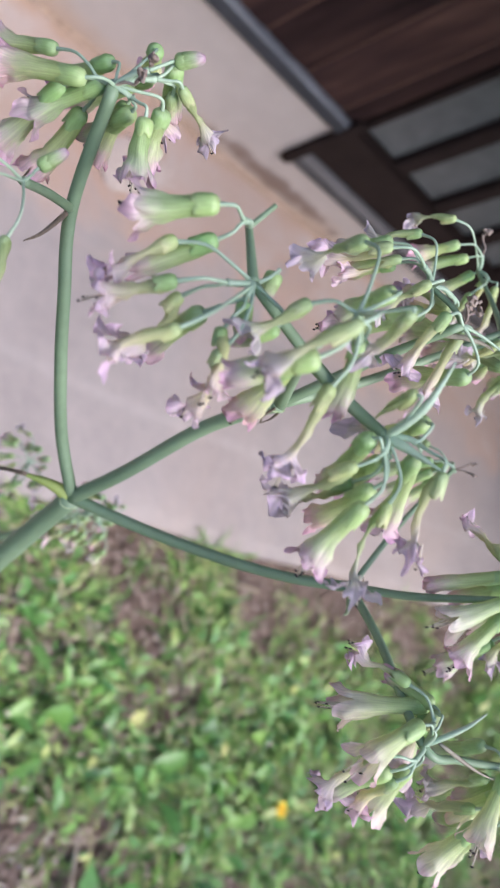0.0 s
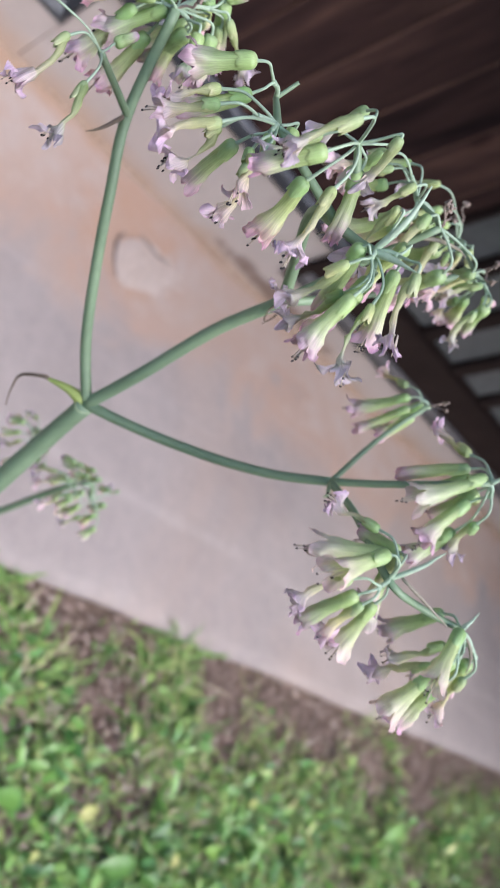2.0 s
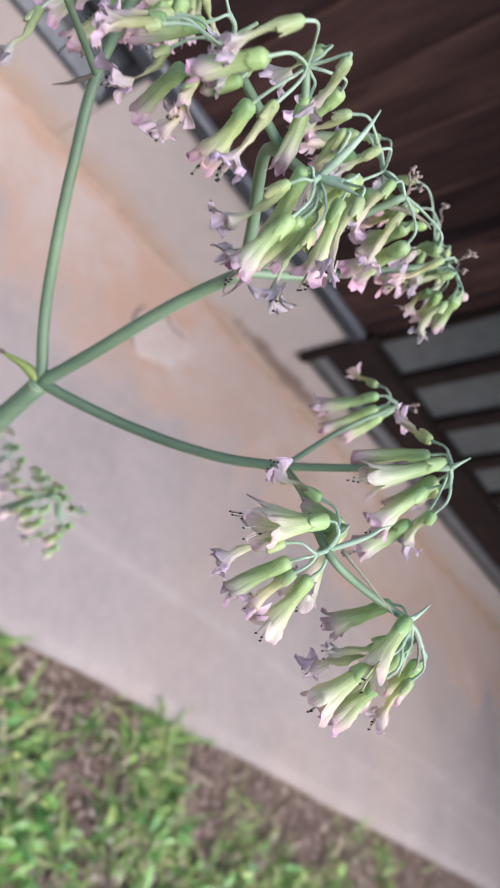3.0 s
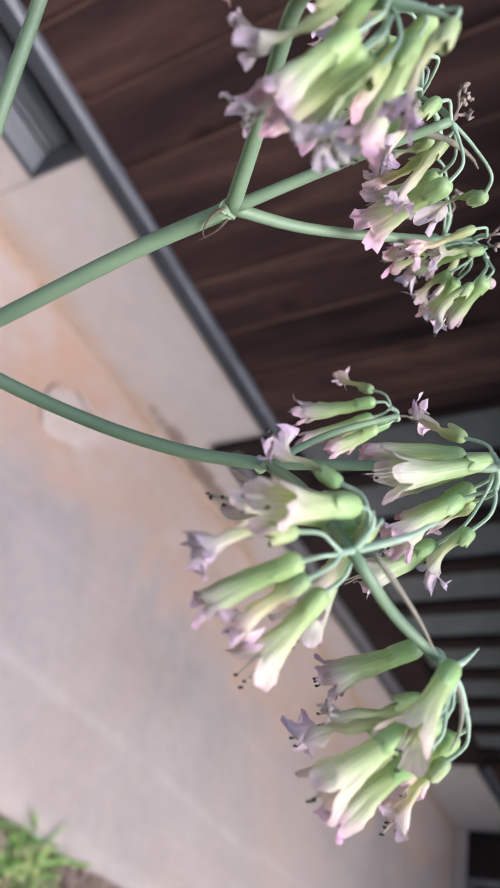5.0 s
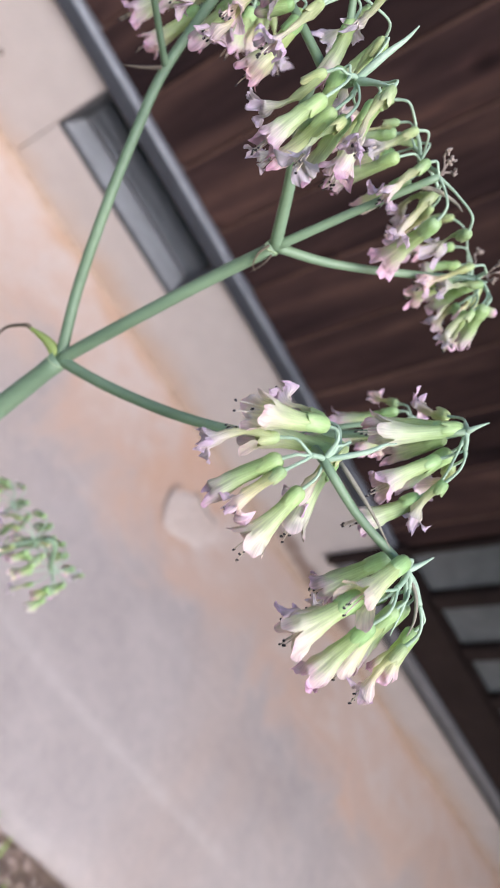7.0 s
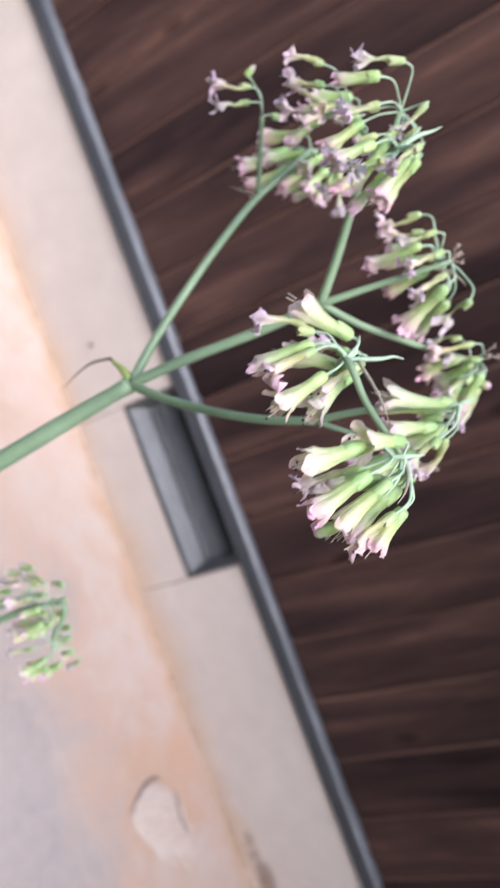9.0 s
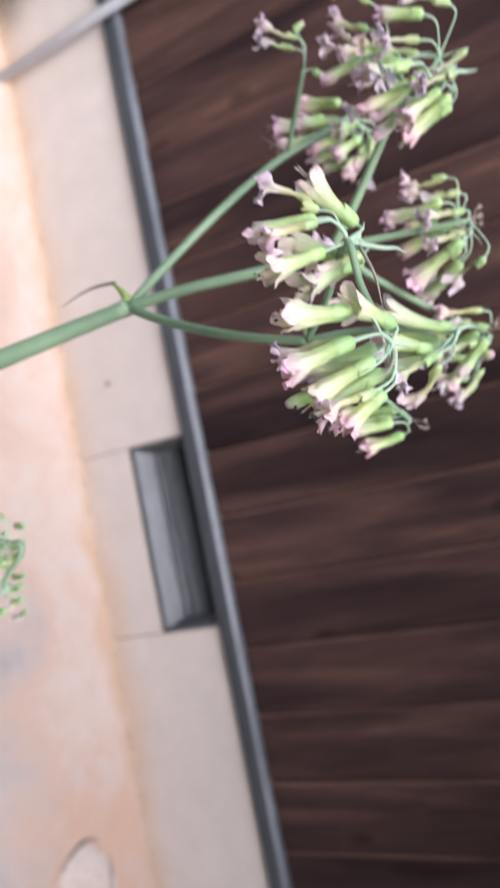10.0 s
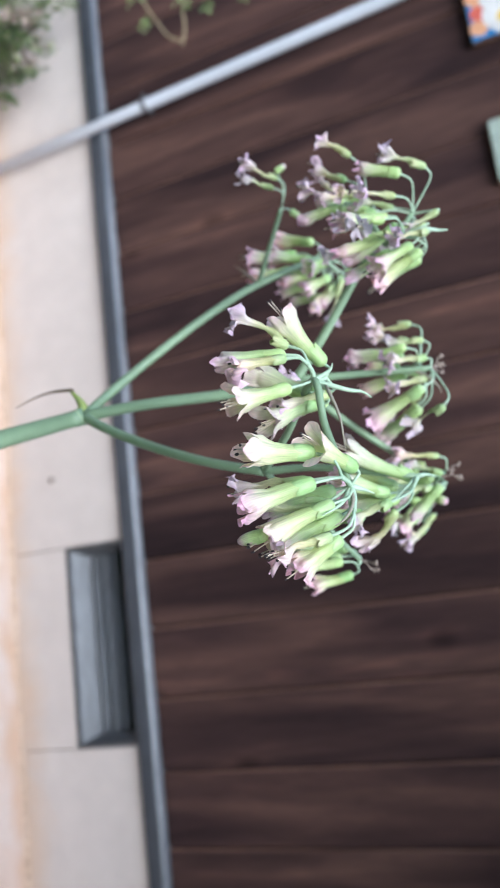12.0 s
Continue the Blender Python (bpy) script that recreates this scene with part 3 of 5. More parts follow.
# ---- ground ----
def apron():
    ob = tagged(new("pavement"), "worn concrete strip with rusty stains along the wall", "pavement", kind="structure")
    bm = bmesh.new()
    nx, ny = 240, 22
    grid = []
    for i in range(nx + 1):
        x = -4.6 + 11.6 * i / nx
        row = []
        for j in range(ny + 1):
            edge = -1.052 + 0.012 * noise.noise(Vector((x * 3.0, 0, 0))) + 0.006 * noise.noise(Vector((x * 14.0, 5, 0)))
            y = -0.0 + (edge - 0.0) * j / ny
            z = 0.004 * noise.noise(Vector((x * 2.0, y * 2.0, 1))) + 0.0015 * noise.noise(Vector((x * 9, y * 9, 3)))
            if j == ny:
                z -= 0.006
            row.append(bm.verts.new((x, y, z)))
        row.append(bm.verts.new((x, row[-1].co.y + 0.004, -0.10)))
        grid.append(row)
    for i in range(nx):
        for j in range(ny + 1):
            bm.faces.new((grid[i][j], grid[i + 1][j], grid[i + 1][j + 1], grid[i][j + 1]))
    part("slab", bm, APRON, ob)
    # spalled patch: pale mortar, proud at its broken corner and running out flush at the far side
    rim = smooth_path([(0.860, -0.222, 0), (0.888, -0.180, 0), (0.954, -0.142, 0), (1.040, -0.126, 0), (1.118, -0.130, 0), (1.142, -0.170, 0), (1.078, -0.236, 0), (0.990, -0.276, 0), (0.918, -0.306, 0), (0.884, -0.296, 0), (0.864, -0.256, 0), (0.860, -0.222, 0)], 6)[:-1]
    ctr = Vector((0.945, -0.222, 0.0))
    bm = bmesh.new()
    rows = []
    for k in range(6):
        u = k / 5
        row = []
        for q in rim:
            w = ctr.lerp(q, (1 - 0.85 * u) * (1 + 0.05 * noise.noise(q * 30)))
            fade = min(1.0, max(0.25, (1.06 - w.x) / 0.16))
            w.z = -0.002 + 0.0085 * fade * min(1.0, 0.35 + u * 2.5) + 0.002 * noise.noise(Vector((w.x * 40, w.y * 40, 0.3)))
            row.append(bm.verts.new(w))
        rows.append(row)
    n = len(rim)
    for p, q in zip(rows, rows[1:]):
        for j in range(n):
            bm.faces.new((p[j], p[(j + 1) % n], q[(j + 1) % n], q[j]))
    bm.faces.new(rows[-1])
    part("mortar_patch", bm, plain("pale_mortar", (0.62, 0.50, 0.43), (0.74, 0.63, 0.57), 14.0, 0.9, bumps=0.3), ob)
    # dark flattened strips stand in for the shadow under the patch's broken rim
    rim_shade = plain("painted_rim_shade", (0.24, 0.185, 0.16), (0.40, 0.315, 0.27), 40.0, 0.9)
    for pts, wide in (([(0.886, -0.302, 0.003), (0.868, -0.268, 0.003), (0.859, -0.228, 0.004), (0.862, -0.196, 0.004), (0.878, -0.170, 0.004)], 0.0056),
                      ([(0.918, -0.146, 0.003), (0.948, -0.149, 0.003), (0.978, -0.158, 0.004), (1.010, -0.157, 0.004), (1.040, -0.149, 0.003)], 0.0062)):
        bm = tube(bmesh.new(), smooth_path(pts, 6), lambda u: wide * (0.8 + 0.5 * noise.noise(Vector((u * 9, wide * 900, 0)))) * math.sin(math.pi * min(1, max(0, u))) ** 0.7 + 0.0004, 8)
        for vt in bm.verts:
            vt.co.z = 0.003 + (vt.co.z - 0.003) * 0.3
        part("rim_shadow", bm, rim_shade, ob, "painted shadow under the broken rim of the patch")


apron()


def lawn():
    bm = bmesh.new()
    xs = [-400, -60, -12] + [-4.6 + 0.1 * i for i in range(117)] + [16, 60, 400]
    ys = [-400, -60, -12] + [-4.2 + 0.09 * j for j in range(36)]
    grid = [[bm.verts.new((x, y, -0.035 + (0.014 * noise.noise(Vector((x * 3, y * 3, 0))) if abs(x) < 10 and y > -5 else 0))) for y in ys] for x in xs]
    for i in range(len(xs) - 1):
        for j in range(len(ys) - 1):
            bm.faces.new((grid[i][j], grid[i + 1][j], grid[i + 1][j + 1], grid[i][j + 1]))
    # the sheet goes on under and behind the house
    far = [bm.verts.new(p) for p in ((-400, -0.96, -0.12), (400, -0.96, -0.12), (400, 400, -0.12), (-400, 400, -0.12))]
    bm.faces.new(far)
    return tagged(part("ground", bm, SOIL), "brown garden soil showing between weeds", "ground", kind="structure")


lawn()


def leaf_material(name, stops, rough=0.5):
    m, t, b = material(name)
    g = t.nodes.new("ShaderNodeNewGeometry")
    c = ramp(t, g.outputs["Random Per Island"], stops)
    v = coords(t)
    f = ramp(t, noise_tex(t, v, 140, 3), [(0.3, (0.75,) * 3), (0.7, (1.2,) * 3)])
    link(t, mix(t, 1.0, c, f, 'MULTIPLY'), b.inputs["Base Color"])
    b.inputs["Roughness"].default_value = rough
    return m


WEED = leaf_material("weed_green", [(0.0, (0.055, 0.15, 0.04)), (0.16, (0.11, 0.28, 0.075)), (0.32, (0.20, 0.41, 0.085)), (0.50, (0.15, 0.36, 0.115)), (0.66, (0.31, 0.53, 0.12)), (0.82, (0.27, 0.50, 0.17)), (0.93, (0.47, 0.66, 0.22)), (1.0, (0.68, 0.70, 0.27))], 0.36)
BLADE = leaf_material("grass_green", [(0.0, (0.10, 0.23, 0.06)), (0.45, (0.23, 0.42, 0.10)), (0.72, (0.42, 0.54, 0.16)), (0.86, (0.50, 0.46, 0.26)), (1.0, (0.62, 0.50, 0.38))])
LITTER = leaf_material("dry_litter", [(0.0, (0.13, 0.082, 0.068)), (0.5, (0.29, 0.205, 0.172)), (0.85, (0.50, 0.385, 0.33)), (1.0, (0.76, 0.67, 0.59))], 0.85)


def scatter(name, count, seed, kind, mat, label, x_range, y_range, size=1.0):
    """Many small leaves as one object: bent ovals, blades or flat flakes."""
    rng = random.Random(seed)
    verts, faces = [], []
    while count > 0:
        x, y = rng.uniform(*x_range), rng.uniform(*y_range)
        if rng.random() > min(x - x_range[0], x_range[1] - x, y - y_range[0]) / 0.6:
            continue
        patch = 0.5 * noise.noise(Vector((x * 2.3, y * 2.3, 4.0))) + 0.75 * noise.noise(Vector((x * 6, y * 6, 8.0))) + 0.62 * noise.noise(Vector((x * 24, y * 24, 2.0)))
        near = min(1.0, max(0.0, (-1.06 - y) / 0.28))
        keep = -0.34 + 0.72 * near + 1.5 * patch if kind != "flake" else 0.62 - 0.30 * near - 1.2 * patch
        if rng.random() > keep:
            continue
        count -= 1
        z = -0.03
        turn, n0 = rng.uniform(0, 2 * math.pi), len(verts)
        if kind == "oval":
            L, W, tilt = 0.014 + 0.052 * rng.random() ** 1.6, rng.uniform(0.16, 0.55), rng.uniform(-0.5, 1.2)
            L *= size
            W *= L
            h = rng.uniform(0.0, 0.075) * (0.3 + 0.7 * near)
            L *= 0.5 + 0.5 * near
            W *= 0.5 + 0.5 * near
            rows = [(0, 0.12), (0.3, 0.85), (0.65, 0.9), (1.0, 0.08)]
            for u, w in rows:
                px, pz = L * u * math.cos(tilt), h + L * u * math.sin(tilt) - 0.35 * L * u * u
                for s in (-1, 0, 1):
                    q = Vector((px, s * w * W * 0.5, pz + abs(s) * 0.12 * W))
                    verts.append((x + q.x * math.cos(turn) - q.y * math.sin(turn), y + q.x * math.sin(turn) + q.y * math.cos(turn), z + q.z))
            for k in range(3):
                for s in range(2):
                    a = n0 + k * 3 + s
                    faces.append((a, a + 1, a + 4, a + 3))
        elif kind == "blade":
            L, W, tilt = rng.uniform(0.025, 0.11), rng.uniform(0.0014, 0.0046), rng.uniform(0.3, 1.3)
            for u, w in ((0, 1), (0.4, 0.95), (0.75, 0.6), (1.0, 0.1)):
                px, pz = L * (u * math.cos(tilt) + 0.35 * u * u), L * (u * math.sin(tilt) - 0.45 * u * u)
                for s in (-1, 1):
                    q = Vector((px, s * w * W, pz))
                    verts.append((x + q.x * math.cos(turn) - q.y * math.sin(turn), y + q.x * math.sin(turn) + q.y * math.cos(turn), z + q.z))
            for k in range(3):
                a = n0 + k * 2
                faces.append((a, a + 1, a + 3, a + 2))
        else:
            L, W = rng.uniform(0.006, 0.026) * (1.6 if rng.random() < 0.08 else 1.0), rng.uniform(0.002, 0.009)
            tx, ty = rng.uniform(-0.5, 0.5), rng.uniform(-0.5, 0.5)
            lie = 0.012 if rng.random() < 0.72 else rng.uniform(0.012, 0.065) * near + 0.012
            for u, v in ((-1, 0), (-0.3, 0.8), (0.6, 0.7), (1, 0), (0.5, -0.8), (-0.4, -0.7)):
                q = Vector((u * L / 2, v * W / 2, lie + abs(u * tx * L / 2) + v * ty * W / 2))
                verts.append((x + q.x * math.cos(turn) - q.y * math.sin(turn), y + q.x * math.sin(turn) + q.y * math.cos(turn), z + q.z))
            faces.append(tuple(range(n0, n0 + 6)))
    me = bpy.data.meshes.new(name)
    me.from_pydata(verts, [], faces)
    me.materials.append(mat)
    for p in me.polygons:
        p.use_smooth = True
    return tagged(new(name, me), label, "plants", kind="stuff")


scatter("lawn_weeds", 7000, 1, "oval", WEED, "low green broad-leaved weeds covering the soil", (-0.3, 5.0), (-2.9, -1.06))
scatter("lawn_weeds_beyond", 17000, 5, "oval", WEED, "low green broad-leaved weeds covering the soil", (-4.9, 7.2), (-4.5, -1.08))
scatter("broad_weeds", 1100, 11, "oval", WEED, "larger rounded weed leaves in the grass", (-0.2, 5.0), (-2.9, -1.15), 1.7)
scatter("lawn_grass", 42000, 2, "blade", BLADE, "short green grass blades among the weeds", (-1.0, 5.9), (-3.1, -1.055))
scatter("lawn_grass_beyond", 24000, 12, "blade", BLADE, "short green grass blades among the weeds", (-5.0, 6.4), (-4.6, -1.06))
scatter("leaf_litter", 30000, 3, "flake", LITTER, "dry brown leaf litter on the soil", (-0.5, 5.5), (-2.6, -1.058))


def yellow_flower():
    top = tagged(new("yellow_flower"), "small round yellow flower among the weeds", "flower")
    top.location = (1.695, -1.679, -0.03)
    c = Vector((1.695, -1.679, 0.055))
    part("stalk", tube(bmesh.new(), smooth_path([(1.688, -1.671, -0.035), (1.693, -1.675, 0.0), tuple(c)], 4), 0.0016, 8), WEED, top)
    ym = plain("yellow_petals", (0.90, 0.58, 0.015), (0.95, 0.72, 0.04), 60, 0.6)
    om = plain("orange_centre", (0.75, 0.32, 0.01), (0.85, 0.42, 0.02), 90, 0.8)
    for k in range(16):
        w = 2 * math.pi * k / 16
        bm = bmesh.new()
        d, sd = Vector((math.cos(w), math.sin(w), 0.15)), Vector((-math.sin(w), math.cos(w), 0))
        vs = [bm.verts.new(c + d * r + sd * s) for r, s in ((0.004, 0.0016), (0.015, 0.0042), (0.022, 0.0016), (0.022, -0.0016), (0.015, -0.0042), (0.004, -0.0016))]
        bm.faces.new(vs)
        part("petal", bm, ym, top)
    bm = bmesh.new()
    bmesh.ops.create_uvsphere(bm, u_segments=14, v_segments=8, radius=0.0085, matrix=Matrix.Translation(c) @ Matrix.Diagonal((1, 1, 0.55, 1)))
    part("flower_centre", bm, om, top)


yellow_flower()


# ---- the flowering plant ----
def uv_ramp_material(name, stops, rough, sss, vein=0.25, random_amount=0.2, through_light=0.32):
    """Colour that runs along the petal (its u), with veins round it and a slight change from flower to flower."""
    m, t, b = material(name)
    uv = t.nodes.new("ShaderNodeUVMap")
    uv.uv_map = "UVMap"
    sep = t.nodes.new("ShaderNodeSeparateXYZ")
    link(t, uv.outputs[0], sep.inputs[0])
    o = t.nodes.new("ShaderNodeObjectInfo")
    wob = noise_tex(t, coords(t), 420, 3)
    sh = t.nodes.new("ShaderNodeMath")
    sh.operation = 'MULTIPLY_ADD'
    link(t, wob, sh.inputs[0])
    sh.inputs[1].default_value = 0.28
    link(t, sep.outputs[0], sh.inputs[2])
    sh2 = t.nodes.new("ShaderNodeMath")
    sh2.operation = 'ADD'
    link(t, sh.outputs[0], sh2.inputs[0])
    sh2.inputs[1].default_value = -0.14
    c = ramp(t, sh2.outputs[0], stops)
    mp = t.nodes.new("ShaderNodeMapping")
    mp.inputs["Scale"].default_value = (2.5, 34, 1)
    link(t, uv.outputs[0], mp.inputs[0])
    v = noise_tex(t, mp.outputs[0], 1.0, 3)
    c = mix(t, 1.0, c, ramp(t, v, [(0.3, (1 - vein,) * 3), (0.7, (1 + vein * 0.6,) * 3)]), 'MULTIPLY')
    r = ramp(t, o.outputs["Random"], [(0, (1 - random_amount, 1 - random_amount * 0.45, 1 - random_amount)), (0.5, (1.0, 0.98, 0.98)), (1, (1 + random_amount * 0.6, 1 + random_amount * 0.25, 1 - random_amount * 0.2))])
    c = mix(t, 1.0, c, r, 'MULTIPLY')
    link(t, c, b.inputs["Base Color"])
    b.inputs["Roughness"].default_value = rough
    b.inputs["Subsurface Weight"].default_value = sss * 0.5
    b.inputs["Subsurface Radius"].default_value = (0.002, 0.0022, 0.0014)
    b.inputs["Subsurface Scale"].default_value = 1.0
    bump(t, b, v, 0.35, 0.0004)
    thin = t.nodes.new("ShaderNodeBsdfTranslucent")
    link(t, c, thin.inputs["Color"])
    both = t.nodes.new("ShaderNodeMixShader")
    both.inputs[0].default_value = through_light
    link(t, b.outputs[0], both.inputs[1])
    link(t, thin.outputs[0], both.inputs[2])
    link(t, both.outputs[0], t.nodes["Material Output"].inputs["Surface"])
    return m


FRESH = uv_ramp_material("fresh_petals", [(0.0, (0.40, 0.56, 0.22)), (0.32, (0.53, 0.68, 0.31)), (0.52, (0.65, 0.77, 0.42)), (0.68, (0.76, 0.78, 0.56)), (0.80, (0.82, 0.66, 0.66)), (1.0, (0.78, 0.46, 0.66))], 0.5, 0.2, through_light=0.3)
PALE = uv_ramp_material("pale_petals", [(0.0, (0.42, 0.60, 0.25)), (0.32, (0.57, 0.73, 0.36)), (0.55, (0.71, 0.81, 0.49)), (0.74, (0.82, 0.82, 0.64)), (0.88, (0.84, 0.73, 0.68)), (1.0, (0.82, 0.60, 0.66))], 0.5, 0.2)
WILT = uv_ramp_material("wilted_petals", [(0.0, (0.46, 0.55, 0.26)), (0.34, (0.66, 0.71, 0.40)), (0.60, (0.79, 0.76, 0.54)), (0.78, (0.87, 0.77, 0.74)), (1.0, (0.82, 0.63, 0.82))], 0.65, 0.1, 0.3, through_light=0.42)
WILT_CALYX = uv_ramp_material("fading_calyx", [(0.0, (0.40, 0.54, 0.27)), (0.4, (0.46, 0.58, 0.28)), (1.0, (0.66, 0.68, 0.42))], 0.5, 0.1, 0.25, 0.28, through_light=0.12)
CALYX = uv_ramp_material("calyx_green", [(0.0, (0.42, 0.58, 0.29)), (0.3, (0.40, 0.60, 0.25)), (0.65, (0.46, 0.66, 0.30)), (1.0, (0.54, 0.70, 0.34))], 0.42, 0.15, 0.15, through_light=0.12)
STEM = plain("glaucous_stem", (0.185, 0.275, 0.168), (0.262, 0.372, 0.232), 30.0, 0.5, bumps=0.05, dist=0.0003, stretch=(1, 1, 0.35), fine_amount=0.35)
PEDICEL = plain("blue_green_pedicel", (0.33, 0.465, 0.33), (0.47, 0.60, 0.44), 90.0, 0.5, bumps=0.05, dist=0.0003, fine_amount=0.4)
SCAR = plain("pale_scar", (0.34, 0.45, 0.24), (0.46, 0.55, 0.34), 150.0, 0.6)
TAN = plain("tan_bract", (0.27, 0.235, 0.185), (0.38, 0.35, 0.27), 150.0, 0.8, bumps=0.3, dist=0.0004)
LEAF = plain("yellow_green_bract", (0.30, 0.40, 0.10), (0.44, 0.52, 0.17), 120.0, 0.5, bumps=0.1, dist=0.0003, fine_amount=0.5)
DRY = plain("dried_bract", (0.10, 0.075, 0.06), (0.22, 0.17, 0.12), 150.0, 0.8, bumps=0.4, dist=0.0005)
HUSK = plain("brown_husk", (0.17, 0.125, 0.105), (0.46, 0.37, 0.31), 220.0, 0.8, bumps=0.4, dist=0.0004)
FILAMENT = plain("pale_filament", (0.60, 0.50, 0.42), (0.72, 0.64, 0.52), 200.0, 0.5)
ANTHER = plain("dark_anther", (0.015, 0.012, 0.016), (0.05, 0.04, 0.045), 300.0, 0.7)


def lathe(bm, base, axis, length, prof, sides, twist=0.0, bend=0.0, crumple=0.0, seed=0.0):
    """A tube of rings that may end in four rounded lobes. prof rows: u, radius, share of the lobe wave on radius, on length."""
    uvl = bm.loops.layers.uv.get("UVMap") or bm.loops.layers.uv.new("UVMap")
    a = axis.cross(Vector((0.31, 0.77, 0.2))).normalized()
    b = axis.cross(a).normalized()
    rings = []
    for k, (u, r, lr, ll) in enumerate(prof):
        ring = []
        for s in range(sides):
            w = 2 * math.pi * s / sides
            L = 2 * abs(math.cos(2 * w)) ** 0.55 - 1 if ll or lr > 0.15 else math.cos(4 * w)
            ww = w + twist * u
            out = a * math.cos(ww) + b * math.sin(ww)
            q = base + axis * (length * (u + ll * L)) + out * (r * (1 + lr * L)) + a * (bend * length * math.sin(math.pi * min(1, max(0, u))) * 0.5)
            if crumple:
                g = crumple * (0.15 + max(0.0, u - 0.25) ** 1.5)
                q += out * (r * g * noise.noise(q * 420 + Vector((seed, 0, 0)))) + axis * (0.0022 * g * noise.noise(q * 500 + Vector((0, seed, 0))))
                q += b * (0.0016 * g * noise.noise(q * 250 + Vector((0, 0, seed))))
            ring.append(bm.verts.new(q))
        rings.append((u, ring))
    for (u0, r0), (u1, r1) in zip(rings, rings[1:]):
        for s in range(sides):
            f = bm.faces.new((r0[s], r0[(s + 1) % sides], r1[(s + 1) % sides], r1[s]))
            for lp, uu, vv in zip(f.loops, (u0, u0, u1, u1), (s, s + 1, s + 1, s)):
                lp[uvl].uv = (uu, vv / sides)
    f = bm.faces.new(rings[0][1][::-1])
    for lp in f.loops:
        lp[uvl].uv = (0, 0)
    return bm


def corolla(bm, base, axis, length, prof, split, lobes, sides=32, twist=0.0, bend=0.0, crumple=0.0, seed=0.0):
    """A trumpet of rings (u, radius) up to split, then four rounded lobes, each with its own length and outward lean."""
    uvl = bm.loops.layers.uv.new("UVMap")
    a = axis.cross(Vector((0.31, 0.77, 0.2))).normalized()
    b = axis.cross(a).normalized()
    rows = [(u, r, 0.0) for u, r in prof] + [(split, prof[-1][1], k / 9) for k in range(1, 10)]
    rings = []
    for u, r, lobe in rows:
        ring = []
        for s in range(sides):
            w = 2 * math.pi * s / sides
            q4 = (w / (math.pi / 2)) % 4
            share, lean = lobes[int(q4)]
            phi = 2 * (q4 % 1) - 1
            ww = w + twist * u
            along, rad = u, r * (1 + 0.07 * u * (1 - 2 * phi * phi))
            uu = u
            if lobe:
                f = (0.06 + 0.94 * max(0.0, 1 - phi * phi) ** 0.58) * share
                step = (1 - split) * lobe * f
                ang = lean * (0.35 + 0.65 * lobe)
                along = u + step * math.cos(ang)
                rad += step * length * math.sin(ang)
                uu = u + step
            out = a * math.cos(ww) + b * math.sin(ww)
            q = base + axis * (length * along) + out * rad + a * (bend * length * math.sin(math.pi * min(1, along)) * 0.5)
            if crumple:
                g = crumple * (0.12 + max(0.0, uu - 0.3) ** 1.5)
                fray = max(0.0, uu - split) / (1 - split)
                q += out * (0.0007 * crumple * fray * noise.noise(q * 620 + Vector((seed, 3, 0)))) + axis * (0.0010 * crumple * fray * noise.noise(q * 560 + Vector((7, seed, 0))))
                q += out * (0.0022 * g * noise.noise(q * 420 + Vector((seed, 0, 0)))) + axis * (0.0026 * g * noise.noise(q * 380 + Vector((0, seed, 0))))
                q += b * (0.0022 * g * noise.noise(q * 260 + Vector((0, 0, seed))))
            ring.append((bm.verts.new(q), uu))
        rings.append(ring)
    for r0, r1 in zip(rings, rings[1:]):
        for s in range(sides):
            n = (s + 1) % sides
            cs = (r0[s], r0[n], r1[n], r1[s])
            f = bm.faces.new([c[0] for c in cs])
            for lp, c, vv in zip(f.loops, cs, (s, s + 1, s + 1, s)):
                lp[uvl].uv = (c[1], vv / sides)
    return bm


FLOWER_LABELS = {0: "pale green tubular flower with a lilac lobed mouth", 1: "wilted yellowish flower with a shrivelled lilac mouth",
                 2: "cream-white wide open tubular flower", 3: "closed green flower bud", 4: "dried brown flower remnant", 5: "light green tubular flower with closed lobes"}


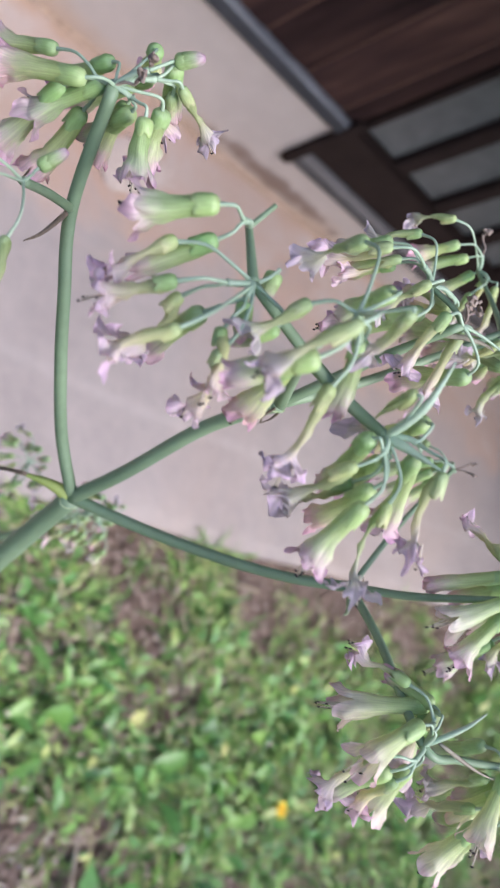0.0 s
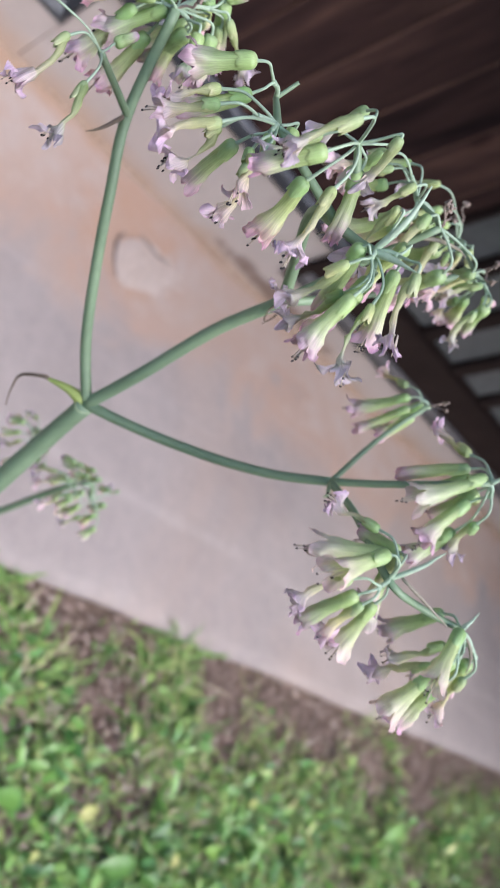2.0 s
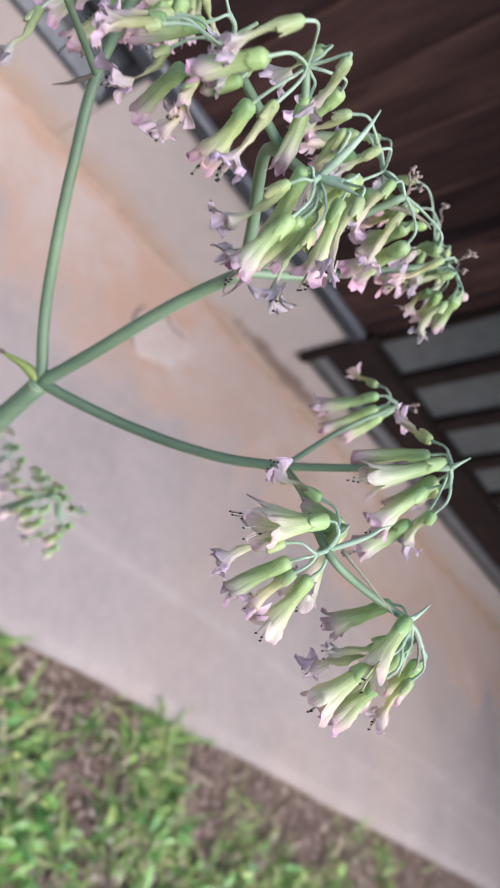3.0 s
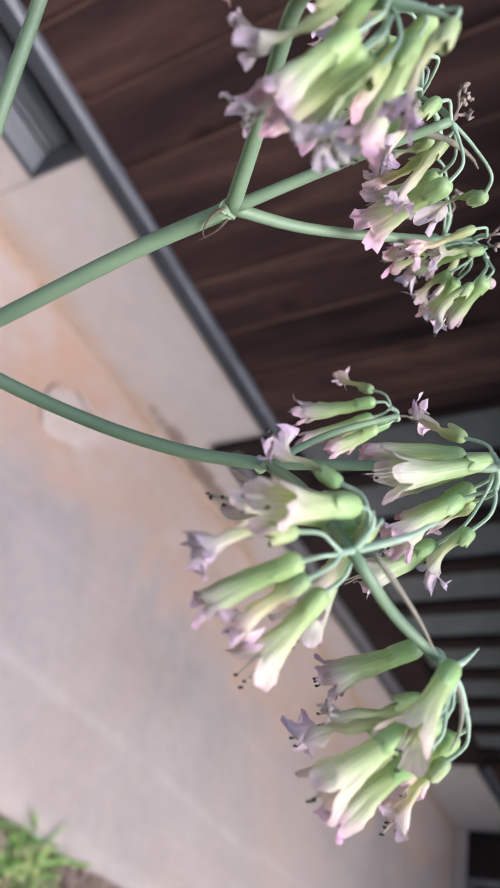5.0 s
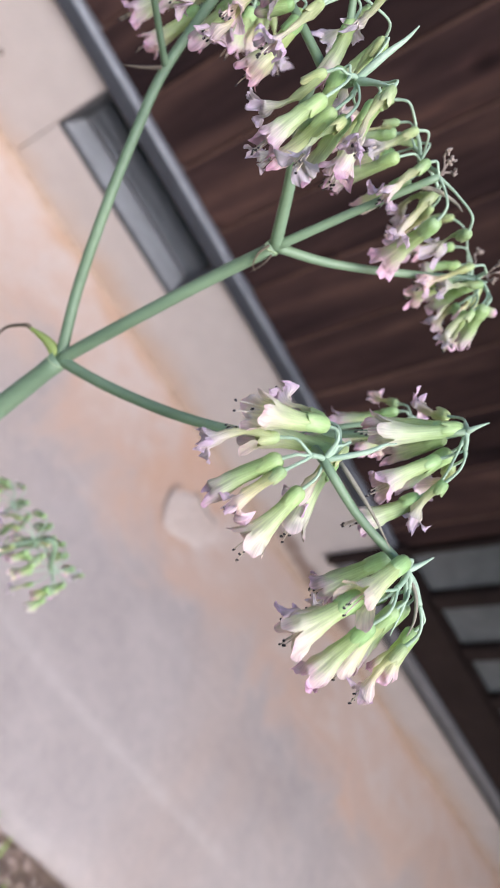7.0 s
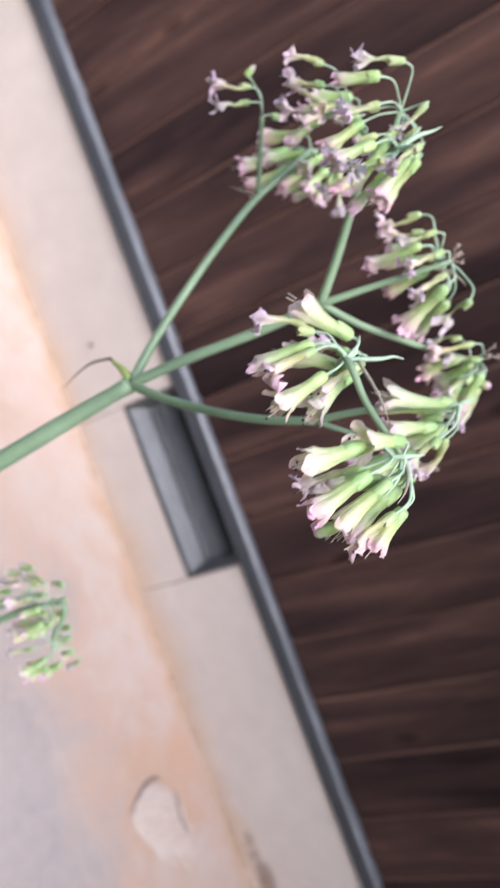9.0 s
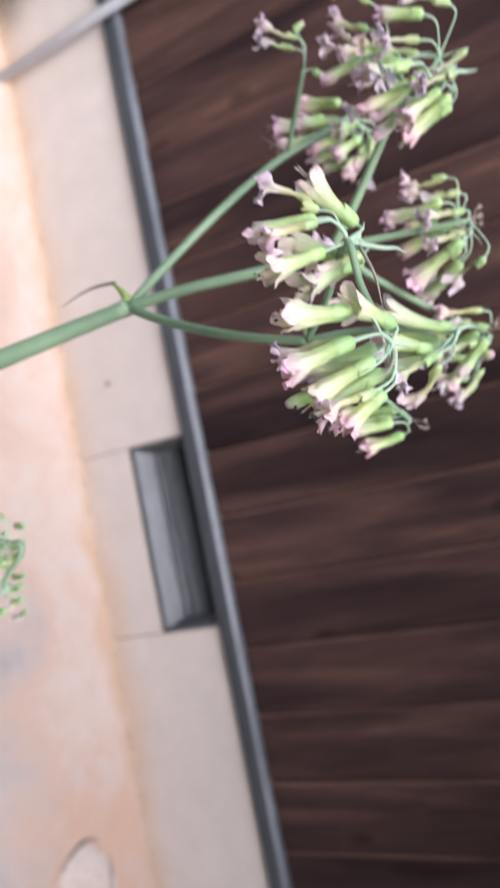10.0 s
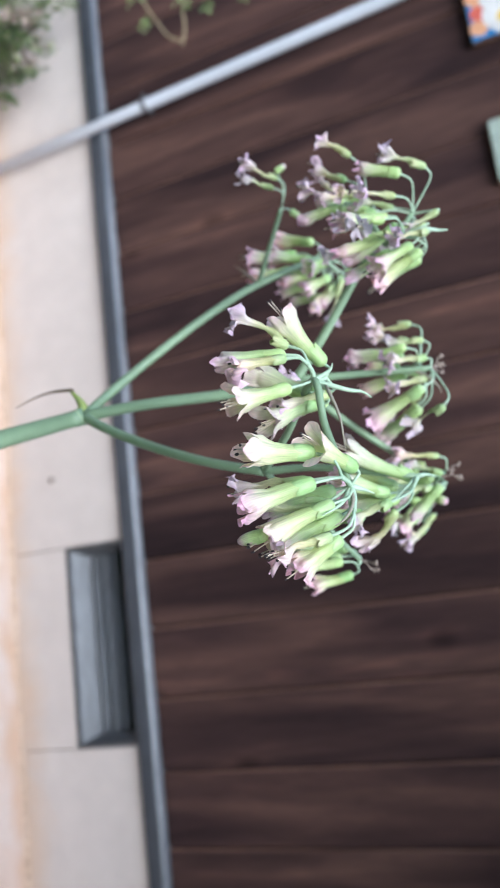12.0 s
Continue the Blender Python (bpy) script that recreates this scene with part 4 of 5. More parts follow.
def flower(plant, node, base, tip, kind, rng, scale=1.0):
    """kind: 0 fresh open tube, 1 wilted and thin, 2 pale wide open, 3 closed bud, 4 dried up, 5 fresh with closed lobes."""
    base, tip, node = Vector(base), Vector(tip), Vector(node)
    d = tip - base
    length = d.length
    axis = d.normalized()
    mm = 0.001 * scale
    g = lambda lo, hi: rng.uniform(lo, hi) * mm
    seed = rng.uniform(0, 90)
    bm = bmesh.new()
    if kind in (0, 2, 5):
        w = rng.uniform(1.10, 1.30)
        prof = [(0.02, 1.0), (0.08, 1.45), (0.2, 1.62), (0.33, 1.66), (0.44, 1.76), (0.54, 1.95), (0.63, 2.20), (0.72, 2.50), (0.81, 2.80)]
        if kind == 2:
            prof = [(u, r * (1 + 0.3 * max(0, u - 0.3))) for u, r in prof[:-1]]
        if kind == 5:
            prof = [(u, r * (1 - 0.22 * max(0, u - 0.4) / 0.37)) for u, r in prof]
        lean = {0: (0.0, 0.6), 2: (0.05, 0.6), 5: (-0.35, 0.1)}[kind]
        lobes = [(rng.uniform(0.75, 1.15), rng.uniform(*lean)) for k in range(4)]
        corolla(bm, base, axis, length, [(u, r * w * mm) for u, r in prof], prof[-1][0], lobes, 48, rng.uniform(-0.35, 0.35), rng.uniform(-0.09, 0.09), {0: 1.1, 2: 0.6, 5: 0.8}[kind], seed)
        mat = PALE if kind == 2 else FRESH
    elif kind == 1:
        neck, mouth = rng.uniform(0.5, 1.05), rng.uniform(1.5, 2.3)
        prof = [(0.02, 0.9), (0.08, 1.35), (0.2, 1.35), (0.3, 0.5 + neck * 0.75), (0.4, neck * 1.1), (0.5, neck), (0.62, neck * 1.15), (0.74, 0.5 * neck + 0.5 * mouth), (0.83, mouth)]
        lobes = [(rng.uniform(0.75, 1.25), rng.uniform(0.3, 1.1)) for k in range(4)]
        corolla(bm, base, axis, length, [(u, r * mm) for u, r in prof], 0.83, lobes, 48, rng.uniform(0.4, 1.3), rng.uniform(-0.34, 0.34), 1.9, seed)
        mat = WILT
    elif kind == 3:
        prof = [(0.02, 1.0 * mm, 0, 0), (0.12, 1.8 * mm, 0, 0), (0.35, 1.9 * mm, 0.05, 0), (0.65, 1.7 * mm, 0.08, 0), (0.85, 1.4 * mm, 0.12, 0), (0.96, 0.8 * mm, 0.1, 0), (1.0, 0.15 * mm, 0, 0)]
        lathe(bm, base, axis, length, prof, 16, crumple=0.2, seed=seed)
        mat = FRESH
    else:
        # a shrivelled knot: a bent stub with curled paper-thin shreds
        side = axis.cross(Vector((0.3, 0.5, 0.8))).normalized()
        other = axis.cross(side)
        tube(bm, smooth_path([base, base + axis * length * 0.4 + side * g(-0.5, 0.5), base + axis * length * 0.7], 4), lambda u: (0.55 - 0.2 * u) * mm, 8)
        for k in range(7):
            w = rng.uniform(0, 6.28)
            out = side * math.cos(w) + other * math.sin(w)
            root = base + axis * length * rng.uniform(0.3, 0.75)
            curl = rng.uniform(0.7, 1.5) * mm
            shred = [root, root + out * curl * 0.7 + axis * curl * 0.5, root + out * curl * 1.1 + axis * curl * rng.uniform(-0.2, 1.2), root + out * curl * 0.7 + axis * curl * rng.uniform(0.2, 1.7)]
            tube(bm, smooth_path(shred, 4), lambda u: (0.66 * math.sin(math.pi * (0.12 + 0.8 * u))) * mm, 7)
        for vt in bm.verts:
            vt.co += Vector((noise.noise(vt.co * 900), noise.noise(vt.co * 900 + Vector((5, 0, 0))), noise.noise(vt.co * 900 + Vector((0, 9, 0))))) * 0.3 * mm
        mat = HUSK
    fl = part("flower", bm, mat, plant, FLOWER_LABELS[kind])
    if kind != 4:
        # calyx: a short bulb with four rounded lobes that hug the tube
        bm = bmesh.new()
        cl = min(0.0074 * scale, length * (0.34 if kind != 3 else 0.5)) * rng.uniform(0.85, 1.1)
        fat = (w if kind in (0, 2, 5) else rng.uniform(0.92, 1.1)) * (0.86 if kind == 1 else 1.0) * mm
        lathe(bm, base - axis * 0.0006, axis, cl, [(0.0, 0.45 * fat, 0, 0), (0.03, 0.95 * fat, 0, 0), (0.10, 1.45 * fat, 0, 0), (0.25, 1.78 * fat, 0.02, 0), (0.45, 1.80 * fat, 0.02, 0.01), (0.65, 1.76 * fat, 0.02, 0.03), (0.80, 1.71 * fat, 0.02, 0.10), (0.82, 1.62 * fat, 0.02, 0.10)], 24, crumple=0.25, seed=seed)
        part("calyx", bm, WILT_CALYX if kind == 1 else CALYX, fl, "green bell-shaped calyx")
    # pedicel arching from the stalklet
    dist = (base - node).length
    if dist > 0.0015:
        lift = Vector((0, 0, 1)) * min(0.003, 0.25 * dist)
        pts = smooth_path([node, node.lerp(base, 0.35) + lift * 0.7, node.lerp(base, 0.78) + lift * 0.8 - axis * 0.0010, base + axis * 0.0004], 5)
        part("pedicel", tube(bmesh.new(), pts, lambda u: (0.50 - 0.12 * math.sin(math.pi * u) + 0.3 * max(0, u - 0.85)) * mm, 8), PEDICEL if kind != 4 else HUSK, fl)
    # stamens with dark anthers, just out of the mouth
    if kind in (0, 1, 2) and rng.random() < 0.85:
        a = axis.cross(Vector((0.2, 0.4, 0.9))).normalized()
        b = axis.cross(a)
        for k in range(rng.randint(3, 6)):
            w = rng.uniform(0, 6.28)
            ray_out = a * math.cos(w) + b * math.sin(w)
            e = base + axis * (length + (g(-1.6, 2.0) if kind == 1 else g(-0.4, 3.4))) + ray_out * (g(0.5, 1.8) if kind == 1 else g(0.2, 1.5))
            s = base + axis * length * 0.76 + ray_out * 0.6 * mm
            bm = bmesh.new()
            tube(bm, [s, s.lerp(e, 0.5) + a * g(-0.3, 0.3), e], 0.17 * mm, 5)
            n1 = len(bm.faces)
            bmesh.ops.create_uvsphere(bm, u_segments=7, v_segments=5, radius=0.34 * mm, matrix=Matrix.Translation(e) @ Matrix.Diagonal((rng.uniform(0.6, 1.3), 0.75, rng.uniform(0.9, 1.8), 1)))
            bm.faces.ensure_lookup_table()
            for f in list(bm.faces)[n1:]:
                f.material_index = 1
            part("stamen", bm, [FILAMENT, ANTHER], fl, "pale stamen with a dark anther")
    return fl


def branch(plant, pts, r0, r1, name="branch", mat=None, knot=False):
    path = smooth_path(pts, 7)
    n = len(path)
    def rad(u):
        r = r0 + (r1 - r0) * u
        if knot:
            r *= 1 + 0.16 * math.exp(-((u - 1.0) / 0.025) ** 2) + 0.10 * math.exp(-(u / 0.03) ** 2)
        return r
    return part(name, tube(bmesh.new(), path, rad, 16), mat or STEM, plant)


def bract(plant, pts, w, mat):
    """A narrow pointed leaf that follows pts."""
    path = smooth_path(pts, 5)
    bm = bmesh.new()
    tube(bm, path, lambda u: w * (1 - 0.85 * u) * (0.65 + 0.35 * min(1, 6 * u)), 8)
    return part("bract", bm, mat, plant)


A = (0.1163, -1.2883, 1.1185)
B = (0.1152, -1.2670, 1.2062)
A1 = (0.0543, -1.2322, 1.1828)
A1_TOP = (0.0425, -1.2160, 1.2090)
SIDE = (0.0287, -1.2470, 1.2035)
A3 = (0.1583, -1.3115, 1.2050)
D1 = (0.1430, -1.3518, 1.2388)
D2 = (0.1692, -1.3130, 1.2560)
D3 = (0.1752, -1.3565, 1.2465)
E = (0.1900, -1.2680, 1.2220)
FORK = (0.0772, -1.2848, 1.2522)
B1_LEFT = (0.0553, -1.2685, 1.2455)
B1_LOW = (0.0578, -1.2536, 1.2404)
B1_HIGH = (0.0640, -1.2750, 1.2635)
B1_RIGHT = (0.0800, -1.2930, 1.2610)
B2_TOP = (0.1190, -1.2530, 1.2575)
B3_TOP = (0.1597, -1.2370, 1.2505)
B2_BACK = (0.1153, -1.2426, 1.2506)
B3_BACK = (0.1735, -1.2065, 1.2366)

NODES = (A1_TOP, SIDE, D1, D2, D3, E, B1_LEFT, B1_LOW, B1_HIGH, B1_RIGHT, B2_TOP, B3_TOP, B2_BACK, B3_BACK)


def main_plant():
    plant = tagged(new("flowering_plant"), "tall succulent with drooping pale green and lilac tubular flowers", "plant")
    foot = Vector((0.195, -1.455, -0.03))
    plant.location = foot
    branch(plant, [foot, (0.187, -1.435, 0.45), (0.155, -1.374, 0.88), (0.1365, -1.333, 1.00), (0.1223, -1.3020, 1.082), A], 0.0068, 0.0033, "main_stem", knot=True)
    branch(plant, [A, (0.0995, -1.2732, 1.1308), (0.0815, -1.2590, 1.1500), (0.0671, -1.2465, 1.1670), A1, A1_TOP], 0.0021, 0.0016)
    branch(plant, [A, (0.1155, -1.2816, 1.1453), (0.1157, -1.2705, 1.1780), B], 0.0024, 0.0021, knot=True)
    branch(plant, [A, (0.1221, -1.2919, 1.1269), (0.1292, -1.2965, 1.1388), (0.1370, -1.3014, 1.1533), (0.1449, -1.3061, 1.1696), (0.1522, -1.3097, 1.1869), A3], 0.0021, 0.0016)
    branch(plant, [A1, (0.041, -1.239, 1.193), SIDE], 0.0012, 0.0010)
    branch(plant, [B, (0.0999, -1.2686, 1.2211), (0.0788, -1.2745, 1.2416), FORK], 0.0020, 0.0014)
    branch(plant, [FORK, (0.066, -1.277, 1.2490), B1_LEFT], 0.0013, 0.0010)
    branch(plant, [B1_LEFT, (0.0562, -1.2610, 1.2432), B1_LOW], 0.0011, 0.0008)
    branch(plant, [B1_LOW, (0.0590, -1.2505, 1.2440), (0.0593, -1.2494, 1.2457)], 0.0006, 0.0005)
    branch(plant, [FORK, (0.0715, -1.280, 1.2590), B1_HIGH], 0.0013, 0.0009)
    branch(plant, [FORK, (0.0795, -1.289, 1.2565), B1_RIGHT], 0.0014, 0.0011)
    branch(plant, [B, (0.1170, -1.2590, 1.2330), B2_TOP], 0.0016, 0.0011)
    branch(plant, [B, (0.1304, -1.2587, 1.2180), (0.1488, -1.2455, 1.2371), B3_TOP], 0.0016, 0.0011)
    branch(plant, [B2_TOP, (0.1178, -1.2485, 1.2555), B2_BACK], 0.0008, 0.0007)
    branch(plant, [B3_TOP, (0.1672, -1.2245, 1.2450), B3_BACK], 0.0009, 0.0007)
    branch(plant, [A3, (0.1508, -1.328, 1.221), D1, (0.158, -1.3550, 1.2415), D3], 0.0013, 0.0010)
    branch(plant, [A3, (0.161, -1.3135, 1.226), D2], 0.0014, 0.0010)
    branch(plant, [A3, (0.172, -1.290, 1.213), E], 0.0010, 0.0008)
    # pale scar ridges round the forks
    for at, down, r in ((A, (0.006, -0.0125, -0.0365), 0.0037), (B, (0.0, -0.002, -0.01), 0.0024), (FORK, (-0.009, 0.008, 0.008), 0.0015)):
        d = Vector(down).normalized()
        e1 = d.cross(Vector((1, 0, 0.3))).normalized()
        e2 = d.cross(e1)
        ring = [Vector(at) + d * (0.0012 + 0.0010 * math.sin(2 * w)) + (e1 * math.cos(w) + e2 * math.sin(w)) * r for w in (2 * math.pi * k / 20 for k in range(21))]
        part("node_ridge", tube(bmesh.new(), ring, 0.0003, 6), SCAR, plant, "pale ridge round the fork")
    # bracts: a curled one at the lowest fork and small ones at the others
    bract(plant, [A, (0.1090, -1.2850, 1.1150), (0.1013, -1.2824, 1.1081)], 0.0030, LEAF)
    bract(plant, [(0.1030, -1.2830, 1.1098), (0.1013, -1.2824, 1.1081), (0.0993, -1.2806, 1.0963), (0.1015, -1.2840, 1.0890), (0.1052, -1.2881, 1.0827)], 0.0010, DRY)
    bract(plant, [(0.1450, -1.3508, 1.2420), (0.1560, -1.3565, 1.2462), (0.1655, -1.3590, 1.2472)], 0.0007, TAN)
    bract(plant, [(0.1135, -1.2690, 1.2060), (0.1140, -1.2702, 1.2020), (0.1165, -1.2712, 1.1985), (0.1190, -1.2700, 1.1975)], 0.0005, DRY)
    bract(plant, [(0.1165, -1.2690, 1.2050), (0.1180, -1.2700, 1.2010), (0.1185, -1.2708, 1.1960)], 0.0005, DRY)
    bract(plant, [A1, (0.050, -1.240, 1.179), (0.047, -1.243, 1.176)], 0.0009, DRY)
    bract(plant, [B1_RIGHT, (0.0785, -1.2895, 1.2690), (0.0782, -1.2850, 1.2730), (0.0774, -1.2815, 1.2760)], 0.0012, PEDICEL)
    bract(plant, [B1_RIGHT, (0.0820, -1.2962, 1.2660), (0.0842, -1.2996, 1.2706)], 0.0013, PEDICEL)
    bract(plant, [(0.1180, -1.2540, 1.2500), (0.1225, -1.2545, 1.2560), (0.1275, -1.2552, 1.2596), (0.1305, -1.2561, 1.2606)], 0.0010, TAN)
    bract(plant, [B3_TOP, (0.1640, -1.2385, 1.2490), (0.1675, -1.2400, 1.2445)], 0.0007, PEDICEL)
    bract(plant, [D2, (0.1690, -1.312, 1.2588), (0.1698, -1.310, 1.2618)], 0.0010, PEDICEL)
    bract(plant, [D3, (0.1762, -1.3540, 1.2490), (0.1774, -1.3508, 1.2512)], 0.0010, PEDICEL)
    bract(plant, [D3, (0.1800, -1.3600, 1.2475), (0.1840, -1.3640, 1.2462), (0.1860, -1.3670, 1.2440)], 0.0008, TAN)
    bract(plant, [D3, (0.1800, -1.3620, 1.2450), (0.1832, -1.3690, 1.2415)], 0.0009, PEDICEL)
    bract(plant, [D1, (0.1465, -1.3470, 1.247), (0.1473, -1.3445, 1.2505), (0.1490, -1.3425, 1.2525)], 0.0009, PEDICEL)
    bract(plant, [D1, (0.1405, -1.3490, 1.2430), (0.1380, -1.3475, 1.2440)], 0.0008, PEDICEL)
    bract(plant, [A3, (0.1530, -1.3190, 1.2080), (0.1505, -1.3205, 1.2082)], 0.0011, SCAR)
    rng = random.Random(21)

    hung = {n: [] for n in NODES}

    def cluster(rows, scale=1.0):
        """Hangs each flower, given by its base and mouth in tenths of a millimetre, from the nearest end of a branch."""
        for *place, kind in rows:
            base, tip = Vector(place[:3]) / 1e4, Vector(place[3:]) / 1e4
            hung[min(NODES, key=lambda n: (Vector(n) - base).length)].append((base, tip, kind, scale))

    cluster([
        (1372, -13466, 12410, 1218, -13575, 12330, 2), (1408, -13375, 12350, 1340, -13300, 12226, 1), (1322, -13548, 12334, 1240, -13654, 12201, 1),
        (1359, -13582, 12334, 1362, -13664, 12148, 5), (1455, -13580, 12335, 1496, -13704, 12194, 2), (1480, -13425, 12370, 1336, -13448, 12165, 2),
        (1377, -13605, 12342, 1398, -13686, 12210, 1), (1455, -13440, 12408, 1508, -13572, 12278, 1), (1475, -13450, 12370, 1553, -13609, 12250, 2),
        (1470, -13420, 12385, 1470, -13350, 12250, 5)])
    cluster([
        (1690, -13110, 12545, 1562, -13216, 12350, 2), (1704, -13063, 12480, 1608, -13109, 12265, 5), (1700, -13015, 12480, 1700, -12888, 12360, 1),
        (1735, -13165, 12470, 1688, -13318, 12336, 0), (1800, -13235, 12400, 1772, -13330, 12240, 0), (1770, -13228, 12485, 1842, -13302, 12378, 1),
        (1747, -13127, 12492, 1770, -13200, 12320, 5), (1720, -13090, 12480, 1718, -13120, 12300, 5), (1790, -13130, 12480, 1880, -13080, 12345, 1)])
    cluster([
        (1708, -13580, 12485, 1648, -13770, 12424, 2), (1747, -13517, 12404, 1779, -13566, 12195, 0), (1790, -13603, 12399, 1758, -13657, 12207, 1),
        (1736, -13680, 12386, 1735, -13712, 12181, 1), (1675, -13712, 12420, 1658, -13842, 12276, 2), (1752, -13728, 12415, 1801, -13840, 12250, 0),
        (1890, -13630, 12435, 1962, -13697, 12322, 0), (1885, -13680, 12425, 1925, -13792, 12312, 1), (1800, -13640, 12430, 1880, -13742, 12258, 2),
        (1830, -13600, 12435, 1905, -13692, 12268, 0), (1862, -13740, 12276, 1868, -13738, 12200, 3)])
    cluster([
        (1849, -12660, 12165, 1807, -12690, 11930, 0), (1880, -12690, 12150, 1860, -12760, 11925, 5), (1900, -12715, 12160, 1895, -12780, 12010, 5),
        (1850, -12605, 12150, 1850, -12510, 12020, 1), (1950, -12640, 12170, 1970, -12680, 12010, 0)], 0.92)
    cluster([(1935, -12660, 12250, 1950, -12650, 12285, 4), (1915, -12690, 12260, 1925, -12700, 12295, 4)], 0.6)
    cluster([
        (445, -12571, 12442, 355, -12582, 12297, 0), (436, -12623, 12350, 341, -12719, 12277, 1), (496, -12606, 12397, 403, -12668, 12245, 5),
        (407, -12734, 12399, 318, -12770, 12278, 1), (466, -12725, 12353, 431, -12827, 12238, 1), (512, -12742, 12367, 545, -12774, 12193, 5),
        (514, -12788, 12424, 536, -12906, 12388, 1), (522, -12830, 12420, 547, -12930, 12322, 1), (540, -12733, 12451, 560, -12800, 12430, 3),
        (620, -12632, 12448, 628, -12675, 12415, 3), (627, -12821, 12508, 670, -12895, 12342, 0), (586, -12736, 12562, 540, -12810, 12450, 1)], 0.95)
    cluster([
        (516, -12840, 12722, 460, -12930, 12575, 1), (531, -12877, 12632, 472, -12905, 12475, 5), (621, -12891, 12600, 634, -13040, 12484, 1),
        (695, -12776, 12611, 772, -12892, 12497, 5), (378, -12849, 12454, 310, -12908, 12348, 1), (665, -12760, 12729, 712, -12800, 12600, 1),
        (700, -12560, 12600, 715, -12560, 12440, 1), (780, -12640, 12620, 820, -12640, 12460, 5), (590, -12770, 12490, 560, -12795, 12400, 3)], 0.93)
    cluster([
        (745, -13000, 12580, 733, -13047, 12398, 1), (830, -13006, 12517, 839, -13028, 12332, 1), (825, -13025, 12570, 864, -13072, 12388, 5),
        (786, -13066, 12578, 800, -13176, 12446, 0), (850, -13050, 12592, 858, -13228, 12525, 1), (858, -12961, 12640, 957, -13073, 12511, 0),
        (845, -13000, 12705, 906, -13154, 12622, 1), (862, -12958, 12565, 935, -12990, 12395, 5), (756, -12870, 12690, 851, -12920, 12520, 1),
        (860, -12890, 12660, 950, -12900, 12475, 0), (763, -12942, 12599, 884, -12996, 12400, 5)], 0.88)
    cluster([
        (951, -12418, 12506, 915, -12410, 12329, 1), (1051, -12478, 12554, 1045, -12520, 12410, 1), (1085, -12540, 12490, 1068, -12514, 12252, 0),
        (1177, -12479, 12469, 1198, -12448, 12260, 5), (1226, -12532, 12553, 1276, -12688, 12426, 1), (1285, -12625, 12545, 1368, -12565, 12312, 0),
        (1365, -12580, 12605, 1414, -12510, 12452, 1), (1140, -12520, 12560, 1160, -12640, 12420, 1), (1330, -12480, 12500, 1400, -12390, 12300, 0),
        (1300, -12420, 12480, 1370, -12320, 12290, 1), (1260, -12430, 12500, 1330, -12330, 12320, 1)], 1.0)
    cluster([
        (1600, -12400, 12490, 1635, -12345, 12310, 0), (1651, -12490, 12530, 1765, -12475, 12400, 5), (1695, -12392, 12433, 1790, -12400, 12325, 0),
        (1524, -12437, 12531, 1494, -12512, 12370, 1), (1594, -12436, 12534, 1545, -12480, 12405, 1), (1648, -12500, 12492, 1695, -12590, 12390, 1),
        (1640, -12430, 12430, 1700, -12440, 12320, 1), (1691, -12424, 12500, 1712, -12436, 12540, 3), (1560, -12420, 12440, 1570, -12400, 12275, 0)], 0.92)
    cluster([
        (350, -12190, 12080, 250, -12125, 11876, 0), (365, -12150, 11975, 346, -12232, 11740, 0), (445, -12155, 11950, 455, -12250, 11750, 0),
        (487, -12188, 12083, 503, -12156, 11870, 5), (423, -12140, 12059, 357, -12190, 11857, 0), (494, -12145, 12050, 527, -12240, 11914, 5),
        (488, -12228, 12137, 540, -12335, 12070, 0), (548, -12124, 12178, 740, -12115, 12090, 1), (519, -12077, 12173, 640, -12085, 12040, 5),
        (560, -12110, 12130, 650, -12115, 12020, 1), (505, -12090, 12200, 528, -12092, 12262, 3), (540, -12170, 12130, 602, -12230, 12008, 0)], 1.0)
    cluster([
        (520, -12060, 12020, 487, -12050, 11830, 0), (560, -12020, 12040, 540, -12000, 11860, 5), (535, -11970, 12075, 600, -11940, 11960, 0),
        (420, -12090, 12070, 400, -12060, 11870, 5), (340, -12060, 11960, 262, -11990, 11780, 0), (460, -12130, 12160, 440, -12110, 12200, 4), (440, -12170, 12150, 425, -12160, 12185, 4)], 0.92)
    cluster([(1570, -12400, 12575, 1560, -12385, 12615, 4), (1605, -12360, 12575, 1620, -12340, 12605, 4), (1590, -12430, 12555, 1600, -12440, 12585, 4),
             (1178, -12495, 12594, 1170, -12480, 12625, 4), (1150, -12500, 12600, 1130, -12490, 12625, 4), (1195, -12500, 12590, 1210, -12490, 12620, 4)], 0.7)
    cluster([(266, -12619, 12054, 263, -12770, 11965, 1), (180, -12540, 12053, 135, -12690, 11950, 1), (100, -12466, 12033, 80, -12460, 12080, 3), (300, -12440, 12070, 330, -12400, 12110, 3)], 0.8)

    cluster([
        (1480, -12020, 12402, 1462, -12005, 12250, 1), (1727, -12145, 12429, 1849, -12263, 12301, 1), (1680, -12172, 12362, 1777, -12227, 12243, 1), (1785, -12080, 12362, 1788, -12148, 12295, 1),
        (1735, -12070, 12345, 1690, -12130, 12215, 5), (1650, -12058, 12365, 1605, -12078, 12222, 5), (1575, -12050, 12370, 1535, -12072, 12225, 0), (1655, -11990, 12412, 1650, -11978, 12438, 4)], 0.84)
    cluster([(1130, -12280, 12482, 1080, -12288, 12345, 1), (1020, -12410, 12490, 965, -12435, 12350, 1), (1060, -12330, 12440, 1010, -12340, 12300, 5), (1110, -12360, 12420, 1075, -12370, 12280, 5)], 0.86)

